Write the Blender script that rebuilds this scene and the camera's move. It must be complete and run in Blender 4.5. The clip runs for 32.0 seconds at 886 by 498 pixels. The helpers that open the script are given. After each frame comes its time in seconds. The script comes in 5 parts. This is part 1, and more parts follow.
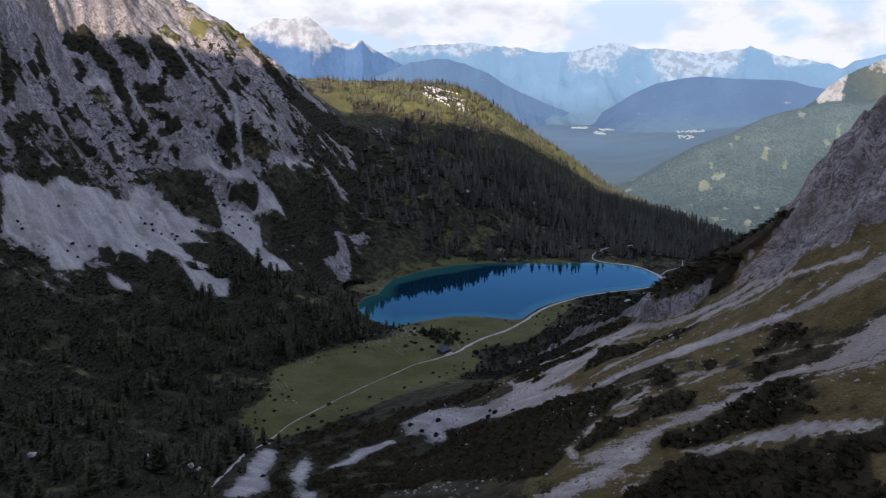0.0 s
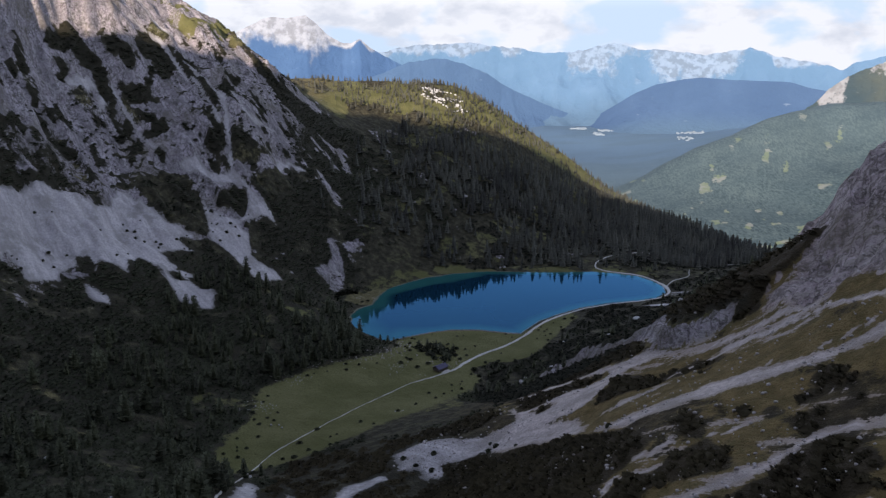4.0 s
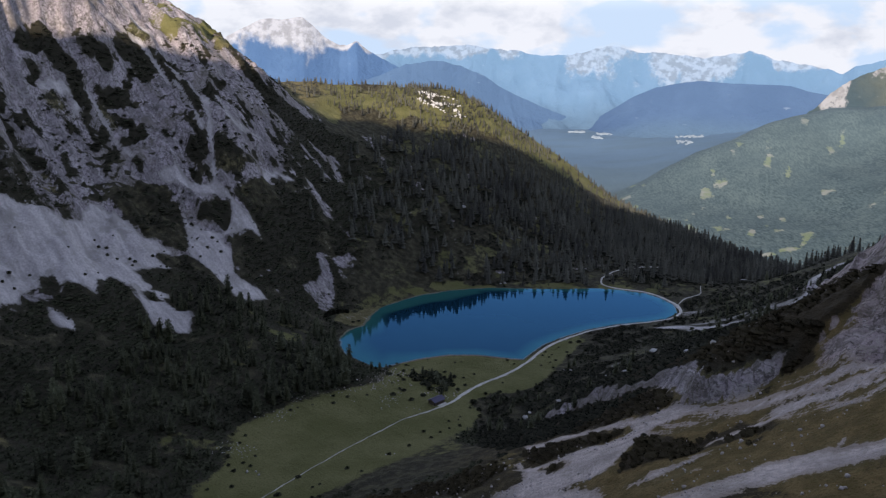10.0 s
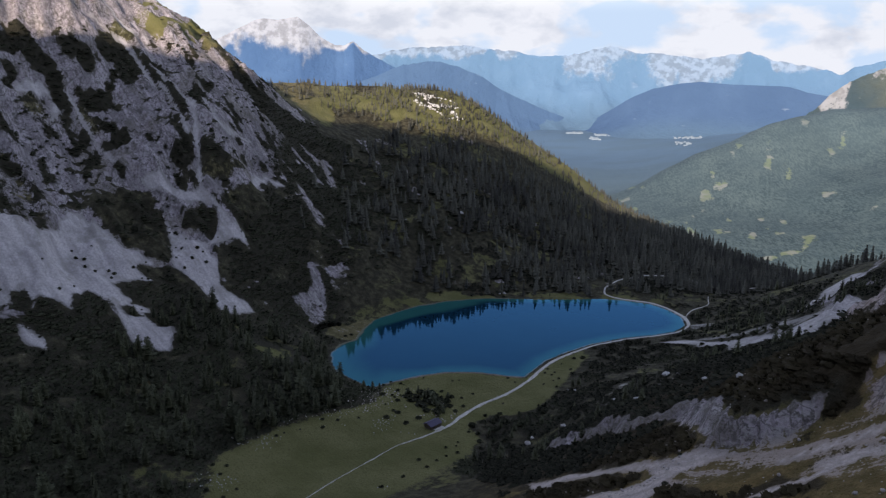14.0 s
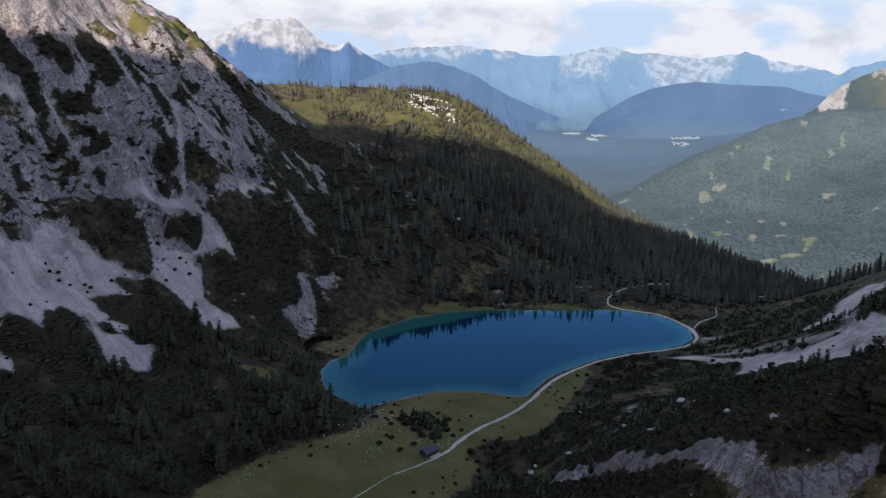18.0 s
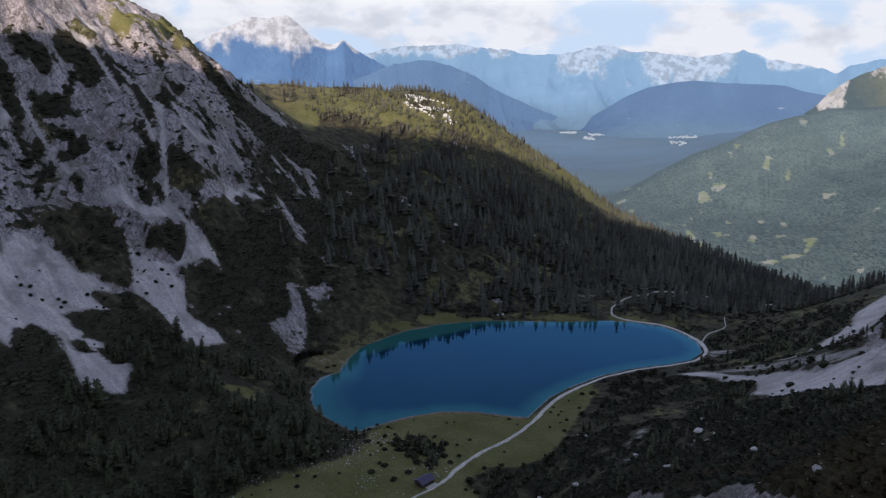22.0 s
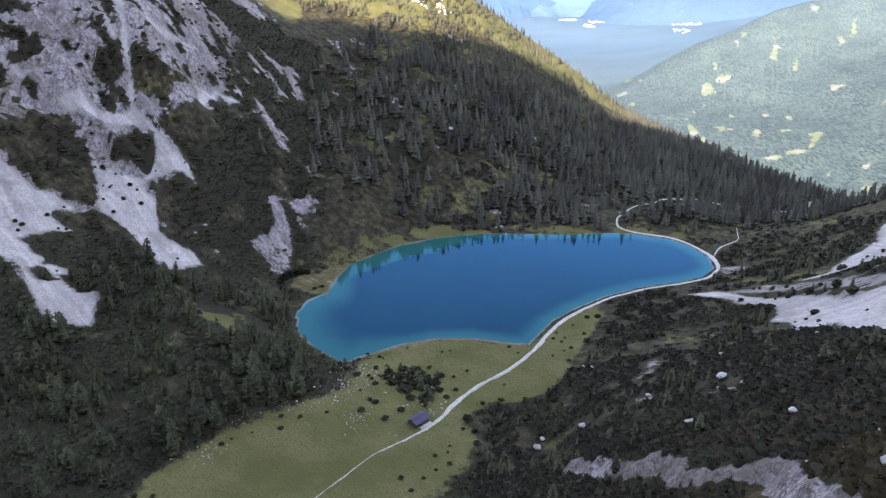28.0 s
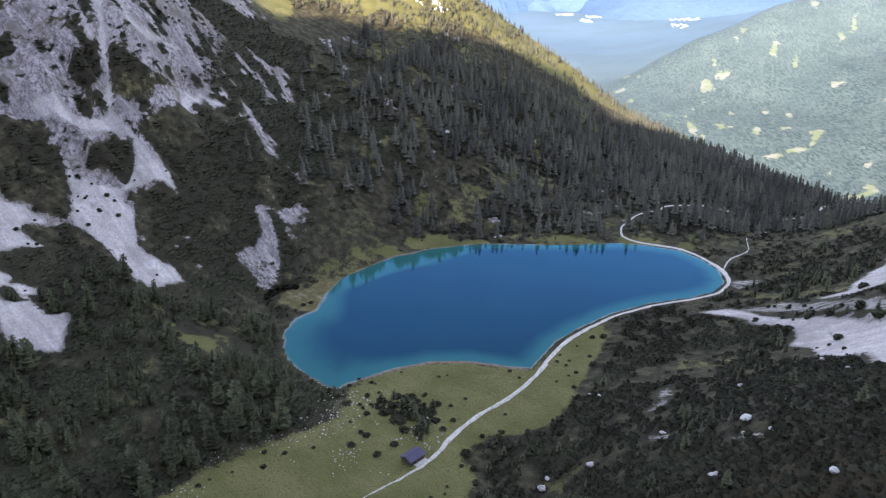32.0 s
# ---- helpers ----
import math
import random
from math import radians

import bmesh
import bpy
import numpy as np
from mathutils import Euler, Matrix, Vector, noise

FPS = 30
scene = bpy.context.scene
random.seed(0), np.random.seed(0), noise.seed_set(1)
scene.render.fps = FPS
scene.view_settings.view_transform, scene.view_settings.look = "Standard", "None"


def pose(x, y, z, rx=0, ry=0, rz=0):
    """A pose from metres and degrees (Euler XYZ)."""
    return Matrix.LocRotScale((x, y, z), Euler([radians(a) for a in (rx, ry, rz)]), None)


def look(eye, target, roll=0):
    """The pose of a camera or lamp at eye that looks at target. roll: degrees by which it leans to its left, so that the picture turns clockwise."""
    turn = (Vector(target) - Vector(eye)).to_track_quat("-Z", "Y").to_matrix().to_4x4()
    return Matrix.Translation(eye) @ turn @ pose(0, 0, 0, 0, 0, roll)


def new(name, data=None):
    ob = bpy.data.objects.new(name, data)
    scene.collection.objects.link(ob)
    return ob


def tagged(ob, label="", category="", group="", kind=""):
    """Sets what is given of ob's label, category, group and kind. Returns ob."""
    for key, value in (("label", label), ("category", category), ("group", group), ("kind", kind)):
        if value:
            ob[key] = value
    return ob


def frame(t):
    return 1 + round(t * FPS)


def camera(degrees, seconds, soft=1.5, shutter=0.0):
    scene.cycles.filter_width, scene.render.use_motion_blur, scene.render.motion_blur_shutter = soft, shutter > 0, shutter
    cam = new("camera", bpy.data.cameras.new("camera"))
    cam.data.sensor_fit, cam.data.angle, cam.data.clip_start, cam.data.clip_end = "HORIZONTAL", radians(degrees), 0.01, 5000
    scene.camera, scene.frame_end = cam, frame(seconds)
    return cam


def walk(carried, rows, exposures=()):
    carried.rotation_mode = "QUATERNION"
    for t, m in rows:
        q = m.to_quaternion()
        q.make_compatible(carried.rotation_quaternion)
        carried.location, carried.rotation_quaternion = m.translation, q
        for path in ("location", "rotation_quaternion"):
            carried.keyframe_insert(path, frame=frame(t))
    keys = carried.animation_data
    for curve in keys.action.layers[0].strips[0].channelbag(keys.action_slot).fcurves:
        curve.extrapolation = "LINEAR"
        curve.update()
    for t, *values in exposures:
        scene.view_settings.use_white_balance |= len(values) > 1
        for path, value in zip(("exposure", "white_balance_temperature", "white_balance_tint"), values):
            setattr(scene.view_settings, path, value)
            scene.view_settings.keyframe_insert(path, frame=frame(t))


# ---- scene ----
cam = camera(61.36, 32.0, soft=1.3)
PATH = [  # seconds, x, y, z, yaw, pitch, roll
    (0.0, 0.0, 0.0, 200.0, -0.0, -14.714, -0.427),
    (3.0, 0.31, 21.63, 200.13, -0.095, -14.74, -0.225),
    (6.0, 0.24, 43.03, 200.45, -0.184, -14.685, -0.045),
    (9.0, 0.39, 64.2, 200.81, -0.281, -14.594, 0.051),
    (12.0, 0.66, 85.49, 201.07, -0.4, -14.564, 0.029),
    (14.0, 0.92, 99.51, 201.05, -0.523, -14.544, 0.091),
    (17.0, 1.06, 120.76, 201.17, -0.753, -14.533, 0.07),
    (20.0, 1.43, 141.91, 201.54, -0.96, -14.567, 0.052),
    (23.0, 1.78, 162.86, 202.0, -1.194, -14.653, 0.009),
    (24.5, 2.05, 173.22, 202.19, -1.315, -14.643, 0.004),
    (25.0, 2.16, 176.67, 202.27, -1.354, -15.423, -0.029),
    (25.5, 2.27, 180.13, 202.34, -1.398, -16.826, -0.065),
    (26.0, 2.39, 183.59, 202.42, -1.426, -18.294, -0.083),
    (26.5, 2.51, 187.05, 202.51, -1.453, -19.727, -0.139),
    (28.5, 3.06, 201.05, 202.95, -1.592, -23.184, -0.196),
    (29.0, 3.16, 204.55, 203.06, -1.631, -23.208, -0.155),
    (32.0, 3.45, 225.52, 203.67, -1.851, -23.299, -0.044),
]
walk(cam, [(t, pose(x, y, z, 90 + pitch, -roll, yaw)) for t, x, y, z, yaw, pitch, roll in PATH],
     exposures=[(0.0, 1.38, 9050, 25), (8.0, 1.33, 9050, 25), (24.6, 1.23, 9050, 25), (25.5, 1.4, 9050, 25), (26.5, 2.0, 9100, 24), (28.4, 2.90, 9900, 25), (32.0, 2.82, 9900, 25)])

# ---- sky and sun ----
TO_SUN = Vector((-0.35, -0.94, 0.466)).normalized()
sun = new("sun", bpy.data.lights.new("sun", "SUN"))
sun.data.energy, sun.data.angle, sun.data.color = 2.5, radians(0.55), (0.90, 0.97, 1.0)
sun.matrix_world = look(TO_SUN * 900, (0, 0, 0))

world = bpy.data.worlds.new("sky")
scene.world = world
world.use_nodes = True
wt = world.node_tree
for n in list(wt.nodes):
    wt.nodes.remove(n)


def wnode(kind, **values):
    n = wt.nodes.new(kind)
    for key, value in values.items():
        n.inputs[key].default_value = value
    return n


sky = wt.nodes.new("ShaderNodeTexSky")
sky.sky_type, sky.sun_disc = "NISHITA", False
sky.sun_elevation, sky.sun_rotation = radians(25), radians(200)
sky.altitude, sky.dust_density, sky.ozone_density = 1600, 0.25, 1.0
coord, stretch = wt.nodes.new("ShaderNodeTexCoord"), wt.nodes.new("ShaderNodeMapping")
stretch.inputs["Scale"].default_value = (8.5, 8.5, 17.0)
stretch.inputs["Location"].default_value = (0.35, 0.0, 0.2)
billow = wnode("ShaderNodeTexNoise", Scale=1.0, Detail=8.0, Roughness=0.50, Distortion=0.15)
cover = wt.nodes.new("ShaderNodeValToRGB")
cover.color_ramp.elements[0].position, cover.color_ramp.elements[1].position = 0.41, 0.51
shade = wnode("ShaderNodeTexNoise", Scale=1.7, Detail=8.0, Roughness=0.55, Distortion=0.1)
tones = wt.nodes.new("ShaderNodeValToRGB")
tones.color_ramp.elements[0].position, tones.color_ramp.elements[0].color = 0.36, (0.50, 0.71, 1.00, 1)
tones.color_ramp.elements[1].position, tones.color_ramp.elements[1].color = 0.53, (0.66, 0.90, 1.20, 1)
# cumulus crowds towards the horizon and thins out overhead
rise, thin, less = wt.nodes.new("ShaderNodeSeparateXYZ"), wt.nodes.new("ShaderNodeMapRange"), wt.nodes.new("ShaderNodeMath")
thin.interpolation_type, less.operation = "SMOOTHSTEP", "MULTIPLY"
for key, number in (("From Min", 0.05), ("From Max", 0.17), ("To Min", 1.0), ("To Max", 0.14)):
    thin.inputs[key].default_value = number
wt.links.new(coord.outputs["Generated"], rise.inputs[0])
wt.links.new(rise.outputs["Z"], thin.inputs["Value"])
gaps = wt.nodes.new("ShaderNodeMix")
gaps.data_type = "RGBA"
gaps.inputs["A"].default_value = (0.44, 0.76, 1.2, 1)
wt.links.new(cover.outputs[0], gaps.inputs["Factor"])
wt.links.new(tones.outputs[0], gaps.inputs["B"])
less.inputs[0].default_value = 1.0
wt.links.new(thin.outputs[0], less.inputs[1])
blue, cloud = wnode("ShaderNodeBackground", Strength=0.15), wnode("ShaderNodeBackground", Strength=0.42)
both, wout = wt.nodes.new("ShaderNodeMixShader"), wt.nodes.new("ShaderNodeOutputWorld")
for a, b in ((coord.outputs["Generated"], stretch.inputs["Vector"]), (stretch.outputs[0], billow.inputs["Vector"]),
             (stretch.outputs[0], shade.inputs["Vector"]), (billow.outputs["Fac"], cover.inputs[0]), (shade.outputs["Fac"], tones.inputs[0]),
             (gaps.outputs["Result"], cloud.inputs["Color"]), (sky.outputs[0], blue.inputs["Color"]), (less.outputs[0], both.inputs[0]),
             (blue.outputs[0], both.inputs[1]), (cloud.outputs[0], both.inputs[2]), (both.outputs[0], wout.inputs[0])):
    wt.links.new(a, b)


# ---- materials ----
class Paint:
    """A node material, built up by short calls."""

    def __init__(self, name, rough=0.9, specular=0.25):
        self.m = bpy.data.materials.new(name)
        self.m.use_nodes = True
        self.t = self.m.node_tree
        self.b = self.t.nodes["Principled BSDF"]
        self.b.inputs["Roughness"].default_value = rough
        self.b.inputs["Specular IOR Level"].default_value = specular
        self.c = self.t.nodes.new("ShaderNodeTexCoord").outputs["Object"]

    def put(self, socket, value):
        if isinstance(value, bpy.types.NodeSocket):
            self.t.links.new(value, socket)
        else:
            socket.default_value = value if not isinstance(value, tuple) or len(value) != 3 or len(socket.default_value) == 3 else (*value, 1)

    def noise(self, size, detail=4.0, stretch=None, rough=0.55, turn=(0, 0, -42)):
        n = self.t.nodes.new("ShaderNodeTexNoise")
        n.inputs["Scale"].default_value, n.inputs["Detail"].default_value, n.inputs["Roughness"].default_value = 1.0, detail, rough
        m = self.t.nodes.new("ShaderNodeMapping")
        m.vector_type = "TEXTURE"
        m.inputs["Scale"].default_value = stretch or (size, size, size)
        m.inputs["Rotation"].default_value = tuple(radians(v) for v in turn)
        self.t.links.new(self.c, m.inputs["Vector"])
        self.t.links.new(m.outputs[0], n.inputs["Vector"])
        return n.outputs["Fac"]

    def cells(self, size):
        n = self.t.nodes.new("ShaderNodeTexVoronoi")
        n.inputs["Scale"].default_value = 1.0 / size
        self.t.links.new(self.c, n.inputs["Vector"])
        return n.outputs["Distance"]

    def attr(self, name):
        n = self.t.nodes.new("ShaderNodeAttribute")
        n.attribute_name = name
        return n.outputs["Fac"]

    def one(self):
        return self.t.nodes.new("ShaderNodeObjectInfo").outputs["Random"]

    def island(self):
        return self.t.nodes.new("ShaderNodeNewGeometry").outputs["Random Per Island"]

    def calc(self, op, a, b=0.0):
        n = self.t.nodes.new("ShaderNodeMath")
        n.operation = op
        self.put(n.inputs[0], a)
        self.put(n.inputs[1], b)
        return n.outputs[0]

    def step(self, v, a, b):
        n = self.t.nodes.new("ShaderNodeMapRange")
        n.interpolation_type = "SMOOTHSTEP"
        self.put(n.inputs["Value"], v)
        n.inputs["From Min"].default_value, n.inputs["From Max"].default_value = a, b
        return n.outputs[0]

    def mix(self, fac, a, b):
        n = self.t.nodes.new("ShaderNodeMix")
        n.data_type = "RGBA"
        self.put(n.inputs["Factor"], fac)
        self.put(n.inputs["A"], a)
        self.put(n.inputs["B"], b)
        return n.outputs["Result"]

    def tint(self, fac, a, b):
        n = self.t.nodes.new("ShaderNodeMix")
        n.data_type, n.blend_type = "RGBA", "MULTIPLY"
        self.put(n.inputs["Factor"], fac)
        self.put(n.inputs["A"], a)
        self.put(n.inputs["B"], b)
        return n.outputs["Result"]

    def done(self, colour, bump=None, strength=0.5, distance=0.3):
        self.put(self.b.inputs["Base Color"], colour)
        if bump is not None:
            n = self.t.nodes.new("ShaderNodeBump")
            n.inputs["Strength"].default_value, n.inputs["Distance"].default_value = strength, distance
            self.put(n.inputs["Height"], bump)
            self.t.links.new(n.outputs[0], self.b.inputs["Normal"])
        return self.m


def ground_material():
    p = Paint("alpine_ground", 0.95, 0.15)
    big, mid, fine = p.noise(22), p.noise(5), p.noise(0.9, 5)
    heath = p.mix(p.step(mid, 0.35, 0.7), (0.027, 0.0248, 0.016), (0.076, 0.068, 0.042))
    heath = p.mix(p.step(fine, 0.55, 0.8), heath, (0.108, 0.102, 0.080))
    grass = p.mix(p.step(big, 0.3, 0.7), (0.100, 0.102, 0.038), (0.155, 0.146, 0.066))
    grass = p.mix(p.attr("dry"), grass, p.mix(p.step(mid, 0.35, 0.65), (0.100, 0.086, 0.042), (0.165, 0.136, 0.074)))
    grass = p.mix(p.step(fine, 0.45, 0.75), grass, (0.085, 0.083, 0.032))
    streak = p.calc("ADD", p.calc("MULTIPLY", p.noise(1, 6, (24.0, 4.5, 30.0), 0.62), 0.5), p.calc("MULTIPLY", p.noise(9, 7), 0.5))
    crack = p.noise(1, 8, (5.5, 2.2, 3.0), 0.7)
    rock = p.mix(p.step(streak, 0.38, 0.62), (0.262, 0.222, 0.242), (0.462, 0.406, 0.438))
    rock = p.mix(p.calc("MULTIPLY", p.step(p.noise(1, 5, (13.0, 1.7, 9.0), 0.62), 0.51, 0.58), 0.72), rock, (0.150, 0.138, 0.130))
    rock = p.mix(p.calc("MULTIPLY", p.step(p.noise(1, 4, (28.0, 2.0, 16.0), 0.6), 0.58, 0.66), 0.6), rock, (0.46, 0.44, 0.43))
    layer = p.noise(1, 5, (26.0, 26.0, 1.5), 0.6, (48, 12, 0))
    rock = p.mix(p.calc("MULTIPLY", p.step(layer, 0.49, 0.40), 0.62), rock, (0.105, 0.097, 0.092))
    rock = p.mix(p.calc("MULTIPLY", p.step(layer, 0.56, 0.64), 0.4), rock, (0.44, 0.42, 0.415))
    seam = p.calc("ABSOLUTE", p.calc("SUBTRACT", p.noise(7, 3), 0.5))
    chip = p.noise(2.5, 6, None, 0.72)
    rock = p.mix(p.calc("MULTIPLY", p.step(chip, 0.52, 0.60), 0.6), rock, (0.42, 0.40, 0.395))
    rock = p.mix(p.calc("MULTIPLY", p.step(chip, 0.47, 0.40), 0.75), rock, (0.110, 0.102, 0.097))
    rock = p.mix(p.calc("MULTIPLY", p.step(seam, 0.022, 0.006), 0.7), rock, (0.06, 0.056, 0.052))
    rock = p.mix(p.calc("MULTIPLY", p.step(p.noise(1, 4, (80.0, 15.0, 55.0), 0.55), 0.47, 0.60), 0.5), rock, (0.185, 0.168, 0.176))
    rock = p.mix(p.step(crack, 0.57, 0.72), rock, (0.070, 0.065, 0.062))
    rock = p.mix(p.calc("MULTIPLY", p.step(p.noise(34, 5), 0.52, 0.64), 0.45), rock, (0.150, 0.132, 0.100))
    stones = p.cells(1.5)
    scree = p.mix(p.step(p.noise(14, 4, (50.0, 5.0, 40.0)), 0.3, 0.7), (0.39, 0.358, 0.362), (0.585, 0.545, 0.552))
    scree = p.mix(p.calc("MULTIPLY", p.step(p.noise(19, 5, None, 0.6), 0.50, 0.66), 0.75), scree, (0.29, 0.27, 0.255))
    scree = p.mix(p.calc("MULTIPLY", p.step(p.noise(2.6, 6, None, 0.7), 0.50, 0.34), 0.4), scree, (0.22, 0.21, 0.20))
    scree = p.mix(p.calc("MULTIPLY", p.step(stones, 0.35, 0.75), 0.35), scree, (0.28, 0.27, 0.26))
    scree = p.mix(p.calc("MULTIPLY", p.step(p.attr("scree"), 0.92, 0.62), 0.6), scree, (0.25, 0.235, 0.225))
    edge = p.calc("MULTIPLY", p.calc("SUBTRACT", p.calc("ADD", p.calc("MULTIPLY", mid, 0.5), p.calc("MULTIPLY", fine, 0.5)), 0.5), 1.5)
    col = p.mix(p.step(p.calc("ADD", p.attr("grass"), edge), 0.38, 0.62), heath, grass)
    col = p.mix(p.step(p.calc("ADD", p.attr("rock"), edge), 0.40, 0.60), col, rock)
    col = p.mix(p.step(p.calc("ADD", p.calc("ADD", p.attr("scree"), edge), p.calc("MULTIPLY", p.calc("SUBTRACT", p.noise(1, 6, (34.0, 3.5, 30.0), 0.65), 0.5), 1.6)), 0.44, 0.60), col, scree)
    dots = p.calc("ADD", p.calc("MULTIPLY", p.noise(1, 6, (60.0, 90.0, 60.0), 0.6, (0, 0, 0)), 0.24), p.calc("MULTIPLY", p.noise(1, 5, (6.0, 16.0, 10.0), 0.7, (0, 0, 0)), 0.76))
    # some blue of the distance is already in these wood colours
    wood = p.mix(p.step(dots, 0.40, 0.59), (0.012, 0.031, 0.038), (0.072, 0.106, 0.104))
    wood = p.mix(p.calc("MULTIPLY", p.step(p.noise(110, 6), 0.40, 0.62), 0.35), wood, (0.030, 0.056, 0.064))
    glade = p.mix(p.step(p.noise(60), 0.42, 0.6), (0.150, 0.185, 0.088), (0.235, 0.240, 0.200))
    wood = p.mix(p.calc("MULTIPLY", p.step(p.calc("ADD", p.attr("glade"), p.calc("MULTIPLY", p.calc("SUBTRACT", p.noise(18, 7, None, 0.75), 0.5), 2.4)), 0.33, 0.58), 0.85), wood, glade)
    # haze as colour: far ground is mixed towards the tint of the air
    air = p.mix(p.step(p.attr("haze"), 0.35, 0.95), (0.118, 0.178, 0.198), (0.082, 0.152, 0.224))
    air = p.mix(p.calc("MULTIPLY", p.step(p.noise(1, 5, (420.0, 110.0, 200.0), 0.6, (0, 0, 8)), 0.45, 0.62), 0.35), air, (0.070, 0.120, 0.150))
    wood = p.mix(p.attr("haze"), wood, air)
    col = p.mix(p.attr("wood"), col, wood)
    # ground is darker wherever dwarf pine grows thick
    col = p.mix(p.calc("MULTIPLY", p.attr("thicket_floor"), 0.85), col, (0.031, 0.0285, 0.0205))
    bare = p.calc("MAXIMUM", p.attr("rock"), p.attr("scree"))
    col = p.tint(p.calc("MULTIPLY", p.attr("iron"), p.calc("SUBTRACT", 1.0, p.calc("MULTIPLY", bare, 0.62))), col, (1.22, 0.98, 0.81))  # brown marl soil on the eastern slope
    return p.done(col, p.calc("ADD", p.calc("MULTIPLY", crack, 1.2), p.calc("ADD", fine, mid)), 0.75, 0.9)


def leaf_material(name, dark, light, rough=0.85, shine=0.2):
    p = Paint(name, rough, shine)
    col = p.mix(p.calc("ADD", p.calc("MULTIPLY", p.attr("tone"), 0.75), p.calc("MULTIPLY", p.island(), 0.25)), dark, light)
    return p.done(p.mix(p.step(p.noise(0.6), 0.5, 0.8), col, tuple(v * 0.6 for v in dark)))


def stone_material(name, dark, light):
    p = Paint(name, 0.9)
    col = p.mix(p.step(p.noise(1.6, 5), 0.3, 0.7), dark, light)
    return p.done(p.mix(p.step(p.noise(0.3), 0.6, 0.75), col, tuple(v * 0.55 for v in dark)), p.noise(0.5, 6), 0.6, 0.3)


def plain_material(name, colour, rough=0.8, grain=0.4):
    p = Paint(name, rough)
    return p.done(p.mix(p.step(p.noise(grain, 5), 0.3, 0.75), colour, tuple(v * 0.72 for v in colour)), p.noise(grain * 0.3), 0.3, 0.02)


def water_material():
    """Deep blue water: scattered light from below, a blue-tinted mirror on top by Fresnel's law."""
    p = Paint("lake_water", 0.6, 0.0)
    deep = p.mix(p.step(p.noise(60), 0.3, 0.7), (0.000, 0.0218, 0.0418), (0.000, 0.0265, 0.0485))
    depth = p.calc("ADD", p.attr("depth"), p.calc("MULTIPLY", p.calc("SUBTRACT", p.noise(14), 0.5), 3.0))
    col = p.mix(p.step(depth, 0.3, 1.3), (0.16, 0.17, 0.13), (0.006, 0.096, 0.092))
    p.done(p.mix(p.step(depth, 1.2, 14.0), col, deep))
    gloss, fresnel = p.t.nodes.new("ShaderNodeBsdfGlossy"), p.t.nodes.new("ShaderNodeFresnel")
    gloss.inputs["Color"].default_value, gloss.inputs["Roughness"].default_value = (0.07, 0.435, 0.82, 1), 0.02
    fresnel.inputs["IOR"].default_value = 1.33
    ripple = p.t.nodes.new("ShaderNodeBump")
    ripple.inputs["Strength"].default_value, ripple.inputs["Distance"].default_value = 0.05, 0.03
    p.put(ripple.inputs["Height"], p.noise(1.6, 3))
    p.t.links.new(ripple.outputs[0], gloss.inputs["Normal"])
    both_ = p.t.nodes.new("ShaderNodeMixShader")
    p.t.links.new(fresnel.outputs[0], both_.inputs[0])
    p.t.links.new(p.b.outputs[0], both_.inputs[1])
    p.t.links.new(gloss.outputs[0], both_.inputs[2])
    p.t.links.new(both_.outputs[0], p.t.nodes["Material Output"].inputs[0])
    return p.m


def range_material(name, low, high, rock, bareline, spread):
    """Far woods and bare crests, with haze put into their colours: woods below, rock and scree above."""
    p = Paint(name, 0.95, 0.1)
    # shading of spurs and hollows is put into the wood colour by rib
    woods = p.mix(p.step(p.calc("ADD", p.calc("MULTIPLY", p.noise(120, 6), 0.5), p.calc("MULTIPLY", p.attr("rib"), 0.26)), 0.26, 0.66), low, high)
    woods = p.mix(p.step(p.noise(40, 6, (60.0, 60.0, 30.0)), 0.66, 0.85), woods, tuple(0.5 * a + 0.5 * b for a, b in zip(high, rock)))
    # painted haze: the feet of the range fade into a flat blue
    woods = p.mix(p.calc("MULTIPLY", p.attr("foot_haze"), 0.9), woods, (0.066, 0.128, 0.190))
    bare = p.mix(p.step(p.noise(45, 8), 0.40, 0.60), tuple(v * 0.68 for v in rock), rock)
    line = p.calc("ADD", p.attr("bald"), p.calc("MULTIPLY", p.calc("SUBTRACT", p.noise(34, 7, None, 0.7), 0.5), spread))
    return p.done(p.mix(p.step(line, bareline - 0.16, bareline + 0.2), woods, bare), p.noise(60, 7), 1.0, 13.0)


